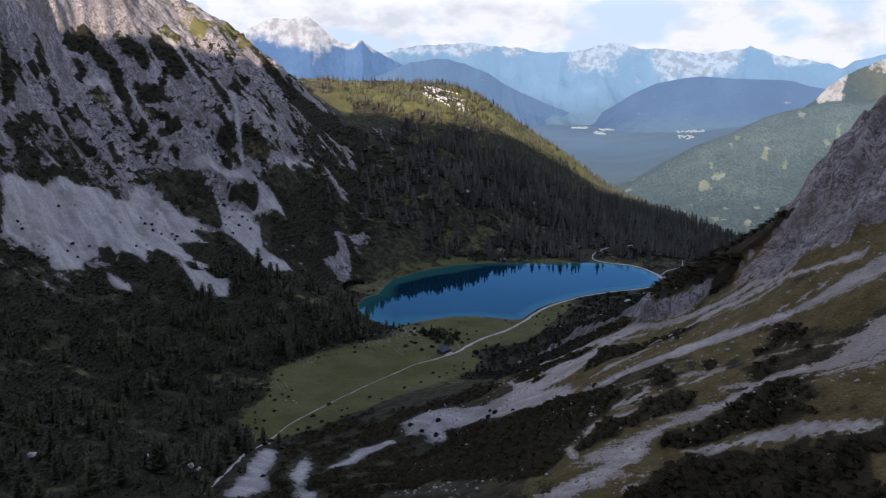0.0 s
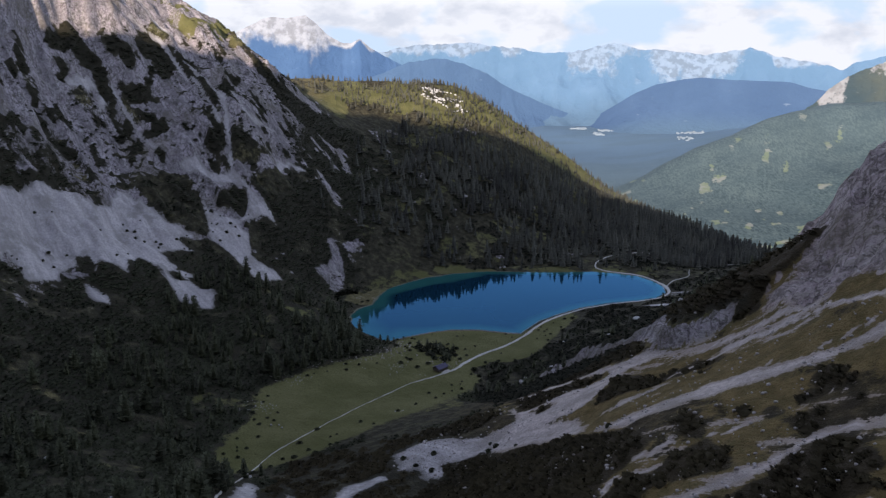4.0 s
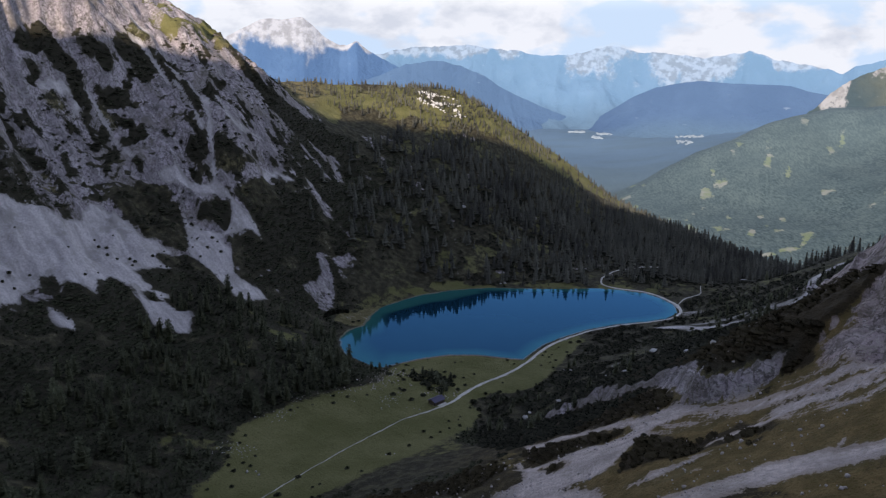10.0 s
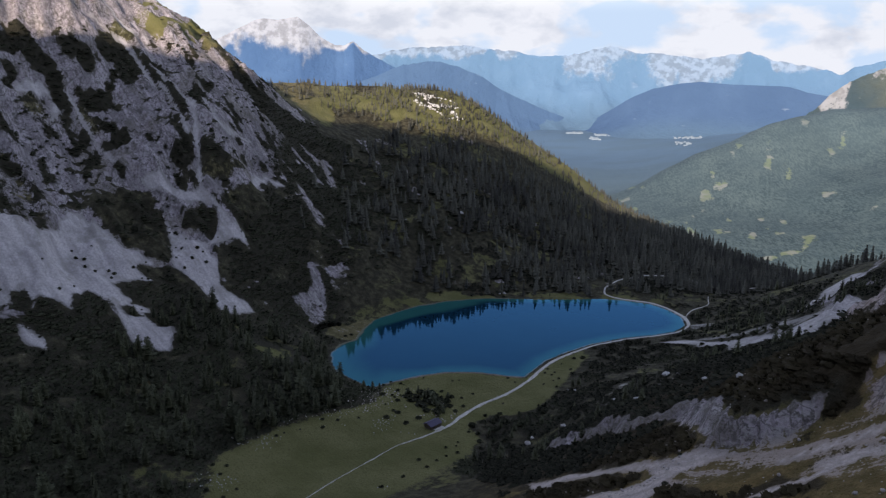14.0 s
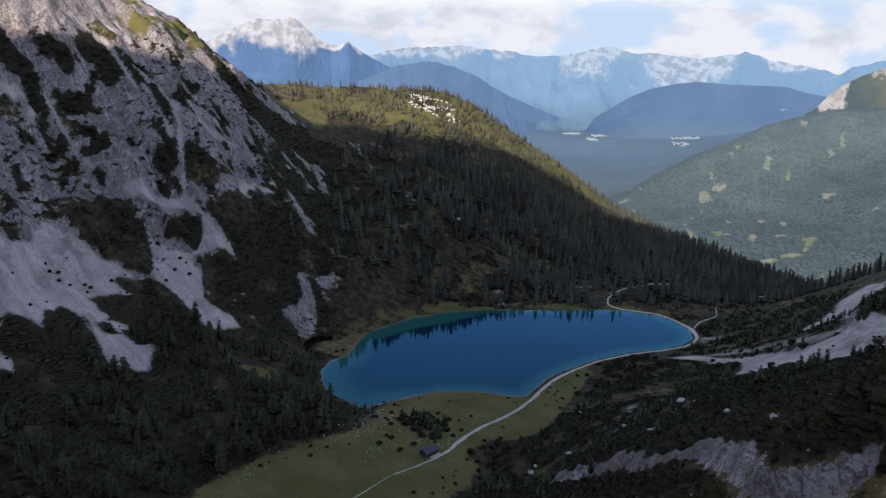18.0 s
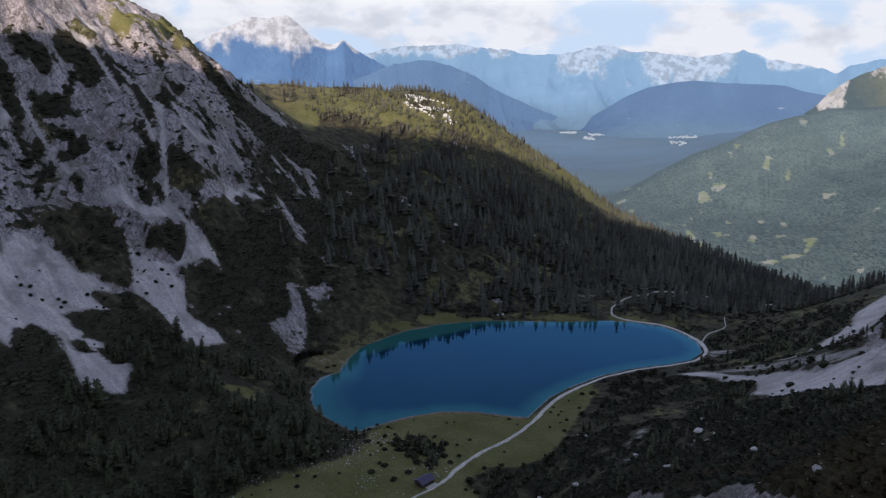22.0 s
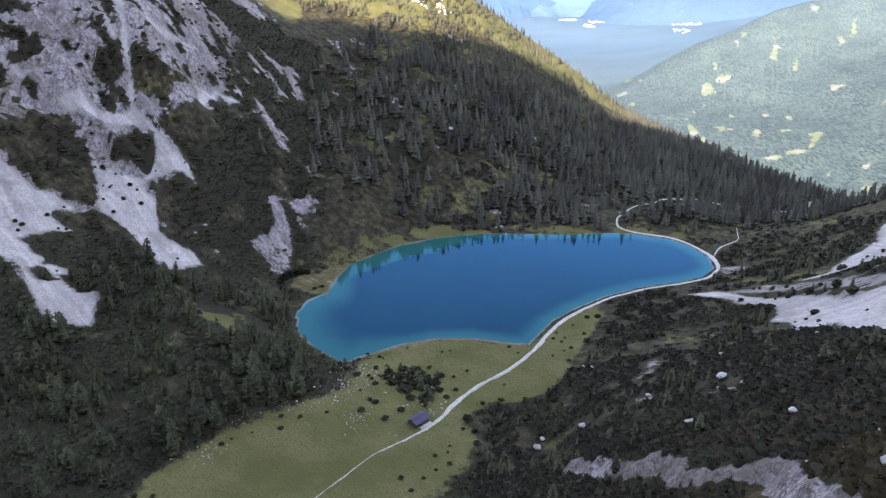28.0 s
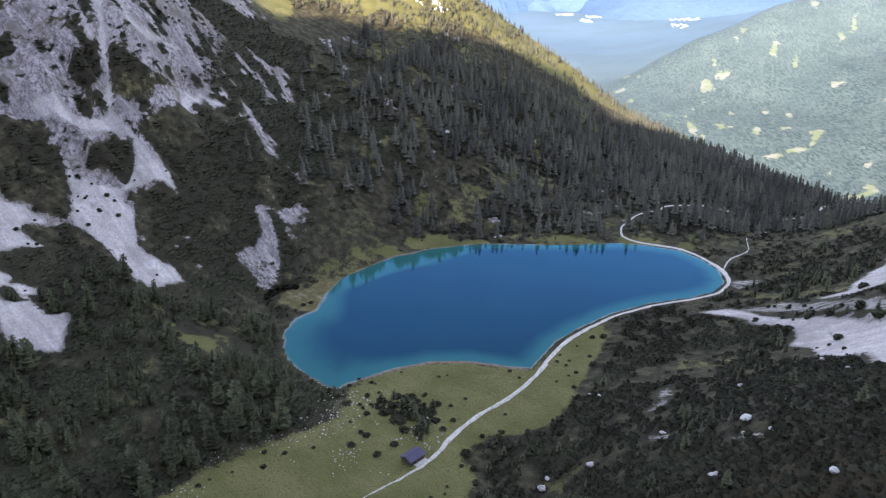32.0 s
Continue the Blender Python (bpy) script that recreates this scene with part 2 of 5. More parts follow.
MAT = {
    "ground": ground_material(),
    "water": water_material(),
    "spruce": leaf_material("spruce_needles", (0.0375, 0.0375, 0.0345), (0.122, 0.124, 0.098)),
    "larch": leaf_material("larch_needles", (0.0362, 0.0388, 0.0258), (0.103, 0.116, 0.067)),
    "pine": leaf_material("dwarf_pine_needles", (0.0205, 0.0198, 0.0150), (0.0545, 0.0590, 0.0372), 0.9, 0.05),
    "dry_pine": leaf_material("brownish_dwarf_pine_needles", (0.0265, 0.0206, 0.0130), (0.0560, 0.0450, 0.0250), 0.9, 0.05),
    "bark": plain_material("bark", (0.085, 0.065, 0.05)),
    "path": stone_material("gravel_path", (0.36, 0.34, 0.32), (0.54, 0.52, 0.49)),
    "beach": stone_material("shore_gravel", (0.10, 0.074, 0.054), (0.20, 0.155, 0.115)),
    "boulder": stone_material("limestone", (0.31, 0.30, 0.295), (0.53, 0.52, 0.51)),
    "warm_stone": stone_material("weathered_limestone", (0.31, 0.27, 0.255), (0.52, 0.465, 0.445)),
    "crag": stone_material("white_limestone", (0.44, 0.44, 0.44), (0.68, 0.68, 0.67)),
    "plank": plain_material("weathered_plank", (0.13, 0.105, 0.085)),
    "metal": plain_material("violet_sheet_roof", (0.075, 0.068, 0.125), 0.5),
    "pane": plain_material("window_pane", (0.03, 0.035, 0.04), 0.1),
    "whitewash": plain_material("whitewash", (0.23, 0.30, 0.35)),
}


# ---- relief: spot heights of the cirque, by land form (x, y, height over the lake) ----
WEST_FACE = [(-159, 525, 28), (-129, 599, 25), (-142, 656, 58), (-179, 657, 79), (-228, 673, 109), (-269, 700, 132),
             (-313, 699, 173), (-296, 758, 216), (-267, 766, 184), (-178, 731, 145), (-162, 735, 106), (-111, 733, 73),
             (-105, 841, 82), (-257, 546, 79), (-256, 608, 91), (-220, 515, 56), (-254, 495, 60), (-346, 712, 217),
             (-234, 838, 227), (-276, 830, 247), (-208, 843, 206), (-172, 852, 176), (-140, 860, 130), (-340, 850, 288),
             (-88, 706, 38), (-64, 713, 34), (-174, 518, 28), (-320, 560, 150), (-330, 470, 130)]
HILL = [(27, 822, 48), (97, 823, 10), (-2, 1106, 138), (-24, 913, 84), (-178, 1070, 155), (-206, 1150, 164), (-120, 960, 125),
        (-179, 1190, 166), (-64, 1185, 154), (43, 1150, 138), (100, 1140, 102), (178, 1110, 55), (224, 1090, 18),
        (278, 1080, -11), (325, 1000, -23), (367, 941, -37), (425, 974, -68), (380, 990, -51), (520, 1070, -115), (520, 985, -108), (395, 852, -36), (412, 820, -34), (195, 796, -5), (195, 740, 1), (130, 760, 2),
        (50, 740, 6), (-30, 725, 16), (260, 820, -14), (150, 960, 24), (-300, 1000, 240), (-330, 1010, 248), (-228, 1064, 166), (-230, 960, 190)]
EAST_SLOPE = [(100, 321, 99), (108, 426, 53), (37, 302, 58), (-13, 310, 37), (4, 293, 38), (37, 194, 92), (81, 146, 123),
              (103, 175, 128), (76, 186, 114), (63, 222, 99), (108, 216, 126), (102, 276, 107), (130, 271, 131), (99, 339, 81),
              (93, 296, 96)]
EAST_SLOPE += [(157, 307, 154), (146, 327, 122), (152, 357, 107), (182, 312, 182), (190, 400, 92), (149, 434, 64), (225, 470, 78), (255, 560, 50), (243, 573, 31), (70, 375, 50),
              (192, 521, 30), (215, 548, 36), (111, 387, 69), (310, 560, 78), (345, 700, 28), (260, 660, 9),
              (215, 640, 3), (250, 400, 130), (275, 790, -20), (259, 802, -16)]
FLOOR = [(49, 447, 3), (-28, 475, 4), (-39, 512, 5), (-87, 332, 16), (-120, 274, 44), (-89, 453, 8), (-94, 552, 11), (-150, 420, 22),
         (3, 466, 3), (60, 535, 1), (-131, 536, 28), (-60, 400, 9), (-190, 300, 50), (-60, 200, 62), (-200, 380, 34), (120, 520, 12),
         (-75, 600, 2), (0, 100, 96), (-250, 420, 62), (120, 590, 2), (-82, 640, 4), (-100, 620, 10)]
# the high massif to the south and west that keeps the bowl in shade
MASSIF = [(-420, 760, 400), (-520, 640, 520), (-640, 500, 640), (-700, 300, 700), (-640, 60, 760), (-480, -200, 820),
          (-520, 300, 440), (-400, 100, 300), (-300, -100, 330), (-420, 480, 250), (-150, -60, 170), (-250, -420, 860),
          (0, -460, 880), (260, -420, 860), (120, -120, 230), (230, 150, 240), (300, 300, 250), (420, 480, 200),
          (0, -200, 240), (400, 0, 420), (-900, 700, 420), (-520, 1000, 330), (480, 760, 40), (480, 640, 100)]
LAKE = [(-37, 529), (-26, 538), (-10, 547), (7, 553), (27, 553), (47, 547), (58, 545), (65, 556), (75, 571), (89, 584), (112, 601),
        (138, 613), (164, 619), (181, 626), (193, 640), (195, 657), (190, 675), (180, 690), (156, 701), (142, 704), (120, 703), (88, 703),
        (57, 706), (33, 705), (9, 699), (-14, 688), (-35, 668), (-48, 652), (-55, 632), (-58, 612), (-69, 601), (-73, 585), (-71, 570),
        (-65, 553), (-53, 540), (-43, 531)]


def lattice(i, j, seed):
    h = (i.astype(np.int64) * 374761393 + j.astype(np.int64) * 668265263 + seed * 1442695041) & 0x7FFFFFFF
    h = ((h ^ (h >> 13)) * 1274126177) & 0x7FFFFFFF
    return ((h ^ (h >> 16)) & 0xFFFF) / 32767.5 - 1.0


def value(x, y, seed=0):
    """Smooth noise in -1 to 1, one cell a unit."""
    i, j = np.floor(x), np.floor(y)
    u, v = x - i, y - j
    u, v = u * u * u * (u * (u * 6 - 15) + 10), v * v * v * (v * (v * 6 - 15) + 10)
    a, b = lattice(i, j, seed), lattice(i + 1, j, seed)
    c, d = lattice(i, j + 1, seed), lattice(i + 1, j + 1, seed)
    return (a + (b - a) * u) * (1 - v) + (c + (d - c) * u) * v


def fbm(x, y, size, octaves=4, seed=0, ridged=False):
    total, amp, norm = 0.0, 1.0, 0.0
    for k in range(octaves):
        n = value(x / size + 17.3 * k, y / size - 9.1 * k, seed + k)
        total, norm = total + amp * (1 - 2 * np.abs(n) if ridged else n), norm + amp
        amp, size = amp * 0.5, size * 0.5
    return total / norm


def smooth(a, b, v):
    s = np.clip((v - a) / (b - a), 0, 1)
    return s * s * (3 - 2 * s)


def spline(points):
    """A thin plate through spot heights, slightly relaxed."""
    p = np.array(points, float)
    n = len(p)
    d = np.hypot(p[:, None, 0] - p[None, :, 0], p[:, None, 1] - p[None, :, 1]) / 100
    a = np.zeros((n + 3, n + 3))
    a[:n, :n] = d * d * np.log(d + 1e-9) + np.eye(n) * 0.02
    a[:n, n] = a[n, :n] = 1
    a[:n, n + 1:] = p[:, :2] / 100
    a[n + 1:, :n] = p[:, :2].T / 100
    return p, np.linalg.solve(a, np.concatenate([p[:, 2], [0, 0, 0]]))


def plate(model, x, y):
    p, w = model
    z = w[-3] + w[-2] * x / 100 + w[-1] * y / 100
    for (px, py, _), k in zip(p, w):
        d2 = ((x - px) ** 2 + (y - py) ** 2) / 1e4
        z = z + k * 0.5 * d2 * np.log(d2 + 1e-12)
    return z


def away(line, x, y, closed=False):
    """Distance to a line of points, and which side of a closed line (negative inside)."""
    best, inside = np.full(np.shape(x), 1e9), np.zeros(np.shape(x), bool)
    ends = list(zip(line, line[1:] + ([line[0]] if closed else [])))
    for (ax, ay), (bx, by) in ends:
        dx, dy = bx - ax, by - ay
        s = np.clip(((x - ax) * dx + (y - ay) * dy) / (dx * dx + dy * dy + 1e-9), 0, 1)
        best = np.minimum(best, np.hypot(x - ax - s * dx, y - ay - s * dy))
        if closed and dy:
            inside ^= ((ay > y) != (by > y)) & (x < ax + (y - ay) / dy * dx)
    return np.where(inside, -best, best)


NEAR = spline(WEST_FACE + HILL + EAST_SLOPE + FLOOR + MASSIF)
# the wide valley beyond and the wooded flank on its far side
FAR_SPOTS = [(1557, 2745, 8), (1483, 2729, 2), (1388, 2721, -4), (1361, 2731, -8), (1244, 2731, -14), (1040, 2702, -90),
                 (902, 2693, -145), (744, 2679, -218), (620, 2649, -275), (863, 1685, -300), (773, 1961, -270), (701, 2207, -262),
                 (1332, 2273, -132), (1132, 1904, -220), (1373, 2612, -97), (1036, 2158, -250), (757, 3126, -335), (698, 3557, -318),
                 (1430, 4310, -226)]
FAR_SPOTS += [(753, 4274, -248), (822, 4049, -300), (400, 1700, -330), (0, 2200, -340), (-800, 2600, -330), (-600, 4200, -300),
                 (300, 3200, -340), (1850, 2750, 50), (2100, 2000, 100), (2600, 3600, 0), (1500, 1300, -60), (500, 4900, -240),
                 (1244, 3050, -170), (1520, 3100, -80), (1040, 3000, -240), (880, 3000, -290), (700, 2950, -320), (1850, 3150, -30), (2000, 4600, -200), (-1500, 3500, -200), (-1500, 1500, 0), (1300, 600, 200)]
VALLEY = spline(FAR_SPOTS)
# the upper edge of the shade: where it lies across the sun's way, and how high
ACROSS_SUN = [-578, -554, -540, -520, -495, -470, -446, -430, -406, -374, -341, -304, -270, -241, -221, -200, -179, -150]
EDGE_HEIGHT = [470, 487, 499, 508, 507, 514, 526, 540, 538, 540, 549, 556, 554, 549, 543, 531, 512, 485]


def shade_line(x, y):
    """How high the southern crest may stand for the sun to reach what it reaches."""
    return np.interp(0.937 * x - 0.349 * y, ACROSS_SUN, EDGE_HEIGHT) - 0.4645 * (0.349 * x + 0.937 * y)


# ---- what covers the ground: outlines in the plan ----
# fans and patches of pale scree below the west face
WEST_SCREE = []
WEST_SCREE += [[(-309, 515), (-305, 530), (-297, 536), (-288, 555), (-278, 571), (-260, 577), (-254, 593), (-260, 616), (-251, 623), (-237, 621), (-218, 606), (-196, 606), (-201, 593), (-189, 589), (-200, 581), (-208, 564), (-177, 574), (-192, 560), (-173, 554), (-162, 543), (-160, 524), (-173, 520), (-184, 523), (-195, 535), (-203, 544), (-215, 548), (-218, 534), (-215, 522), (-224, 522), (-234, 520), (-232, 512), (-243, 523), (-248, 521), (-245, 514), (-251, 504), (-248, 494), (-261, 475), (-265, 480), (-278, 490), (-276, 480), (-285, 478), (-289, 471)],
    [(-234, 499), (-224, 495), (-209, 491), (-210, 485), (-222, 486), (-231, 492)]]
WEST_SCREE += [[(-204, 654), (-200, 653), (-192, 643), (-179, 643), (-169, 642), (-165, 635), (-159, 633), (-154, 612), (-148, 609), (-133, 609), (-126, 601), (-136, 588), (-147, 586), (-159, 596), (-167, 602), (-180, 604), (-187, 610), (-195, 632), (-199, 634)],
    [(-228, 672), (-221, 677), (-214, 680), (-207, 675), (-195, 675), (-188, 678), (-183, 680), (-176, 678), (-170, 675), (-160, 670), (-151, 664), (-146, 664), (-139, 657), (-146, 655), (-151, 654), (-158, 648), (-162, 642), (-167, 639), (-170, 642), (-168, 652), (-166, 658), (-168, 666), (-171, 671), (-181, 672), (-187, 668), (-199, 666), (-207, 664), (-214, 668), (-222, 671)]]
WEST_SCREE += [[(-157, 737), (-154, 739), (-150, 741), (-149, 747), (-142, 746), (-130, 748), (-135, 737), (-144, 740), (-150, 716), (-152, 711)],
    [(-89, 727), (-79, 726), (-83, 719)],
    [(-325, 690), (-314, 710), (-305, 714), (-308, 706), (-320, 679)],
    [(-305, 701), (-299, 703), (-296, 706), (-297, 695), (-296, 685), (-300, 694)]]
# stony tongues lower down, half overgrown
WEST_RUBBLE = []
WEST_RUBBLE += [[(-131, 732), (-124, 744), (-120, 750), (-125, 730)],
    [(-125, 768), (-116, 760), (-107, 745), (-94, 729), (-100, 729), (-108, 737), (-117, 745)],
    [(-115, 852), (-110, 854), (-99, 841), (-95, 822), (-101, 825), (-107, 834)],
    [(-104, 684), (-98, 688), (-93, 680), (-88, 668), (-84, 655), (-83, 645), (-86, 622), (-95, 626), (-101, 637), (-108, 645), (-101, 656), (-98, 670)]]
# strips of scree down the eastern slope
EAST_SCREE = []
EAST_SCREE += [[(38, 372), (47, 371), (55, 358), (63, 340), (69, 321), (79, 305), (84, 298), (97, 289), (103, 284), (97, 281), (89, 287), (80, 291), (71, 293), (63, 289), (57, 283), (52, 280), (44, 286), (25, 299), (-3, 314), (16, 312), (25, 311), (32, 312), (31, 333), (45, 320), (53, 315), (66, 309), (60, 319), (51, 334), (37, 349)],
    [(48, 250), (60, 239), (69, 235), (78, 233), (88, 231), (92, 226), (96, 223), (101, 217), (98, 211), (93, 215), (88, 218), (81, 222), (74, 224), (65, 225), (58, 230), (55, 230)]]
EAST_SCREE += [[(55, 264), (70, 260), (80, 261), (82, 260), (74, 258), (62, 258)],
    [(95, 268), (104, 261), (114, 257), (119, 250), (117, 245), (110, 250), (103, 254), (94, 259)],
    [(101, 247), (106, 243), (114, 241), (112, 236), (103, 242)],
    [(22, 163), (31, 166), (39, 168), (46, 174), (53, 176), (60, 174), (52, 166), (50, 163), (42, 159), (36, 158), (29, 159)],
    [(40, 154), (45, 156), (50, 158), (47, 153), (41, 151)]]
EAST_SCREE += [[(-23, 317), (-8, 322), (18, 312), (41, 292), (50, 274), (47, 256), (37, 274), (18, 297), (10, 289), (-7, 290), (-11, 297), (-17, 298)],
    [(-47, 264), (-37, 293), (-25, 297), (-22, 291), (-33, 285), (-44, 262)],
    [(-76, 227), (-82, 278), (-85, 317), (-73, 299), (-71, 271), (-65, 239), (-68, 220)],
    [(-61, 251), (-62, 297), (-53, 266), (-50, 241), (-44, 236), (-44, 224), (-50, 227)]]
EAST_SCREE += [[(95, 223), (99, 218), (108, 216), (113, 213), (122, 212), (128, 209), (126, 199), (118, 203), (111, 207), (105, 209), (98, 211), (94, 215)]]
# narrow pale streaks of stones between turf and pine: a line and half its breadth
STREAKS = [([(78, 265), (85, 264), (91, 259), (99, 258), (106, 257), (109, 256)], 1.3), ([(92, 274), (99, 271), (106, 265), (113, 261), (120, 254)], 1.5),
           ([(102, 261), (107, 251), (113, 244), (118, 235), (123, 225), (126, 219)], 1.6), ([(92, 228), (98, 224), (102, 220), (108, 218), (116, 214)], 1.0),
           ([(67, 199), (72, 197), (78, 196)], 1.0), ([(95, 198), (99, 195)], 0.9), ([(33, 173), (34, 179), (34, 187), (38, 188), (43, 197), (49, 193), (53, 193)], 0.9)]
STREAKS += [([(51, 203), (54, 201), (57, 203), (60, 204)], 1.2), ([(57, 158), (62, 154.5)], 0.9), ([(62, 154.5), (68, 152), (76, 147.5), (83, 142), (87, 137)], 2.3),
            ([(58, 173), (63, 174), (71, 175), (79, 178), (85, 180), (92, 178)], 1.7)]
# scree and stones east of the lake
SHORE_SCREE = []
SHORE_SCREE += [[(158, 594), (176, 592), (183, 579), (192, 557), (199, 545), (206, 507), (224, 470), (215, 420), (176, 418), (166, 430), (170, 455), (180, 478), (172, 492), (178, 513), (174, 524), (182, 530), (187, 545), (178, 561), (173, 578)],
    [(215, 578), (228, 571), (243, 591), (258, 598), (295, 613), (320, 625), (290, 580), (256, 550), (236, 548), (226, 552), (217, 553)],
    [(90, 460), (97, 450), (94, 446), (89, 454)],
    [(103, 423), (112, 413), (111, 408), (103, 418)]]
# thin gravel by the lake's outlet and in the thicket
THIN_GRAVEL = [[(116, 507), (107, 502), (101, 487), (95, 485), (96, 479), (105, 482), (111, 488)], [(194, 640), (206, 641), (222, 634), (205, 627), (190, 621)],
               [(112, 404), (118, 398), (128, 387), (127, 384), (116, 393), (112, 398)]]
SHORE_SCREE += [[(324, 652), (294, 634), (262, 594), (246, 572), (250, 566), (270, 588), (300, 615), (322, 632)]]
SCREE = WEST_SCREE + EAST_SCREE + SHORE_SCREE
OUTCROP = [[(280, 633), (235, 528), (190, 440), (160, 372), (142, 318), (134, 297), (126, 283), (119, 272), (125, 262), (142, 300), (165, 350), (205, 420)],
           [(142, 316), (160, 330), (200, 330), (220, 250), (180, 200), (127, 240), (118, 262)],
           [(120, 249), (115, 262), (112, 275), (117, 282), (124, 279), (132, 286), (137, 312), (152, 334), (158, 318), (152, 290), (142, 262), (132, 245)]]
# gullies of pale rubble down the west face
GULLIES = []
GULLIES += [[(-300, 782), (-286, 783), (-275, 786), (-257, 778), (-241, 765)],
    [(-305, 814), (-286, 802), (-269, 799), (-251, 789)],
    [(-337, 671), (-326, 673), (-318, 672), (-309, 672)],
    [(-298, 720), (-286, 711), (-275, 702), (-258, 689), (-249, 681)],
    [(-206, 750), (-199, 731), (-196, 716), (-190, 701), (-184, 682)],
    [(-262, 781), (-257, 777), (-243, 766)],
    [(-201, 764), (-183, 733), (-175, 741), (-163, 763)],
    [(-241, 771), (-220, 743), (-203, 717)],
    [(-251, 782), (-232, 772), (-209, 748), (-196, 722), (-191, 704), (-186, 685), (-181, 676)]]
# ledges of olive turf on the west face
WEST_TURF = []
WEST_TURF += [[(-336, 650), (-335, 674), (-319, 678), (-306, 693), (-285, 715), (-262, 705), (-280, 698), (-297, 679), (-312, 670), (-326, 670), (-331, 646)],
    [(-313, 627), (-308, 638), (-293, 628), (-279, 613), (-275, 624), (-260, 596), (-260, 587), (-274, 600), (-287, 593), (-293, 587)],
    [(-271, 827), (-243, 832), (-243, 877), (-210, 840), (-222, 834), (-238, 810), (-258, 813), (-276, 821)],
    [(-295, 765), (-282, 802), (-268, 797), (-281, 780)],
    [(-187, 701), (-174, 707), (-160, 725), (-156, 710), (-170, 701), (-182, 686)],
    [(-172, 688), (-160, 695), (-146, 701), (-137, 698), (-145, 680), (-153, 678), (-159, 675)]]
# dense mats of dwarf pine on the west face and its fans
WEST_MATS = []
WEST_MATS += [[(-347, 708), (-346, 723), (-337, 733), (-329, 735), (-326, 733), (-320, 733), (-313, 734), (-305, 729), (-298, 721), (-294, 717), (-301, 711), (-309, 712), (-316, 714), (-323, 710), (-332, 712), (-337, 698), (-347, 702)],
    [(-316, 741), (-305, 752), (-295, 751), (-289, 757), (-282, 748), (-284, 741), (-289, 734), (-297, 736), (-307, 735), (-313, 736)],
    [(-294, 755), (-292, 768), (-288, 782), (-280, 787), (-274, 785), (-262, 782), (-253, 779), (-256, 762), (-261, 746), (-270, 752), (-278, 761), (-285, 758)]]
WEST_MATS += [[(-277, 785), (-261, 787), (-243, 785), (-225, 767), (-210, 749), (-201, 721), (-196, 707), (-194, 690), (-188, 681), (-196, 678), (-202, 691), (-205, 699), (-214, 725), (-232, 753), (-250, 772), (-261, 780)],
    [(-293, 724), (-276, 739), (-263, 733), (-268, 721), (-282, 716), (-288, 719)],
    [(-281, 715), (-259, 720), (-252, 705), (-258, 701), (-271, 708)],
    [(-349, 658), (-349, 679), (-344, 665), (-339, 662), (-335, 661), (-335, 640), (-343, 647)],
    [(-356, 622), (-351, 630), (-342, 616), (-330, 586), (-328, 575), (-330, 563)]]
WEST_MATS += [[(-328, 566), (-323, 572), (-318, 578), (-313, 575), (-313, 561), (-305, 547), (-309, 544), (-318, 554), (-323, 554)],
    [(-319, 680), (-312, 693), (-305, 707), (-307, 697), (-315, 678)],
    [(-212, 842), (-192, 846), (-175, 836), (-160, 850), (-147, 877), (-129, 932), (-116, 894), (-133, 832), (-147, 818), (-163, 812), (-178, 818), (-194, 826)],
    [(-191, 713), (-179, 715), (-172, 716), (-164, 741), (-161, 736), (-164, 710), (-179, 695), (-187, 695)]]
WEST_MATS += [[(-165, 641), (-150, 654), (-139, 653), (-147, 665), (-157, 669), (-169, 678), (-166, 689), (-149, 719), (-129, 746), (-117, 743), (-106, 729), (-95, 725), (-79, 723), (-71, 712), (-87, 693), (-103, 688), (-104, 657), (-124, 634), (-132, 634), (-139, 620), (-148, 613), (-158, 629)],
    [(-189, 659), (-182, 671), (-171, 671), (-167, 664), (-167, 654), (-172, 652), (-183, 649), (-189, 654)],
    [(-228, 521), (-222, 522), (-216, 520), (-206, 517), (-200, 513), (-190, 516), (-172, 519), (-192, 500), (-211, 484)]]
WEST_MATS += [[(-219, 538), (-217, 548), (-207, 539), (-199, 535), (-194, 533), (-188, 524), (-183, 518), (-191, 518), (-199, 517), (-207, 522), (-214, 525)],
    [(-201, 597), (-188, 608), (-181, 606), (-171, 603), (-158, 593), (-145, 583), (-142, 563), (-162, 547), (-173, 558), (-186, 561), (-195, 557), (-193, 567), (-205, 564), (-207, 565), (-199, 576), (-192, 576), (-188, 583), (-188, 589), (-201, 591)],
    [(-251, 639), (-244, 650), (-233, 641), (-220, 656), (-206, 654), (-198, 639), (-187, 610), (-195, 608), (-216, 608), (-224, 613), (-240, 625), (-250, 630)]]
WEST_MATS += [[(-148, 826), (-134, 891), (-116, 921), (-89, 934), (-90, 883), (-105, 871), (-111, 862), (-116, 854), (-127, 843), (-139, 828)],
    [(-100, 872), (-90, 883), (-76, 857), (-60, 793), (-55, 733), (-72, 719), (-91, 732), (-103, 750), (-114, 762), (-120, 787), (-108, 802), (-101, 803), (-94, 822)],
    [(-252, 639), (-245, 650), (-231, 665), (-219, 669), (-211, 659), (-214, 644), (-225, 639), (-234, 629), (-243, 628)],
    [(-212, 703), (-199, 710), (-194, 704), (-190, 686), (-197, 683), (-206, 690), (-213, 697)],
    [(-219, 537), (-214, 548), (-202, 543), (-194, 534), (-188, 528), (-189, 522), (-198, 519), (-204, 518), (-213, 521)]]
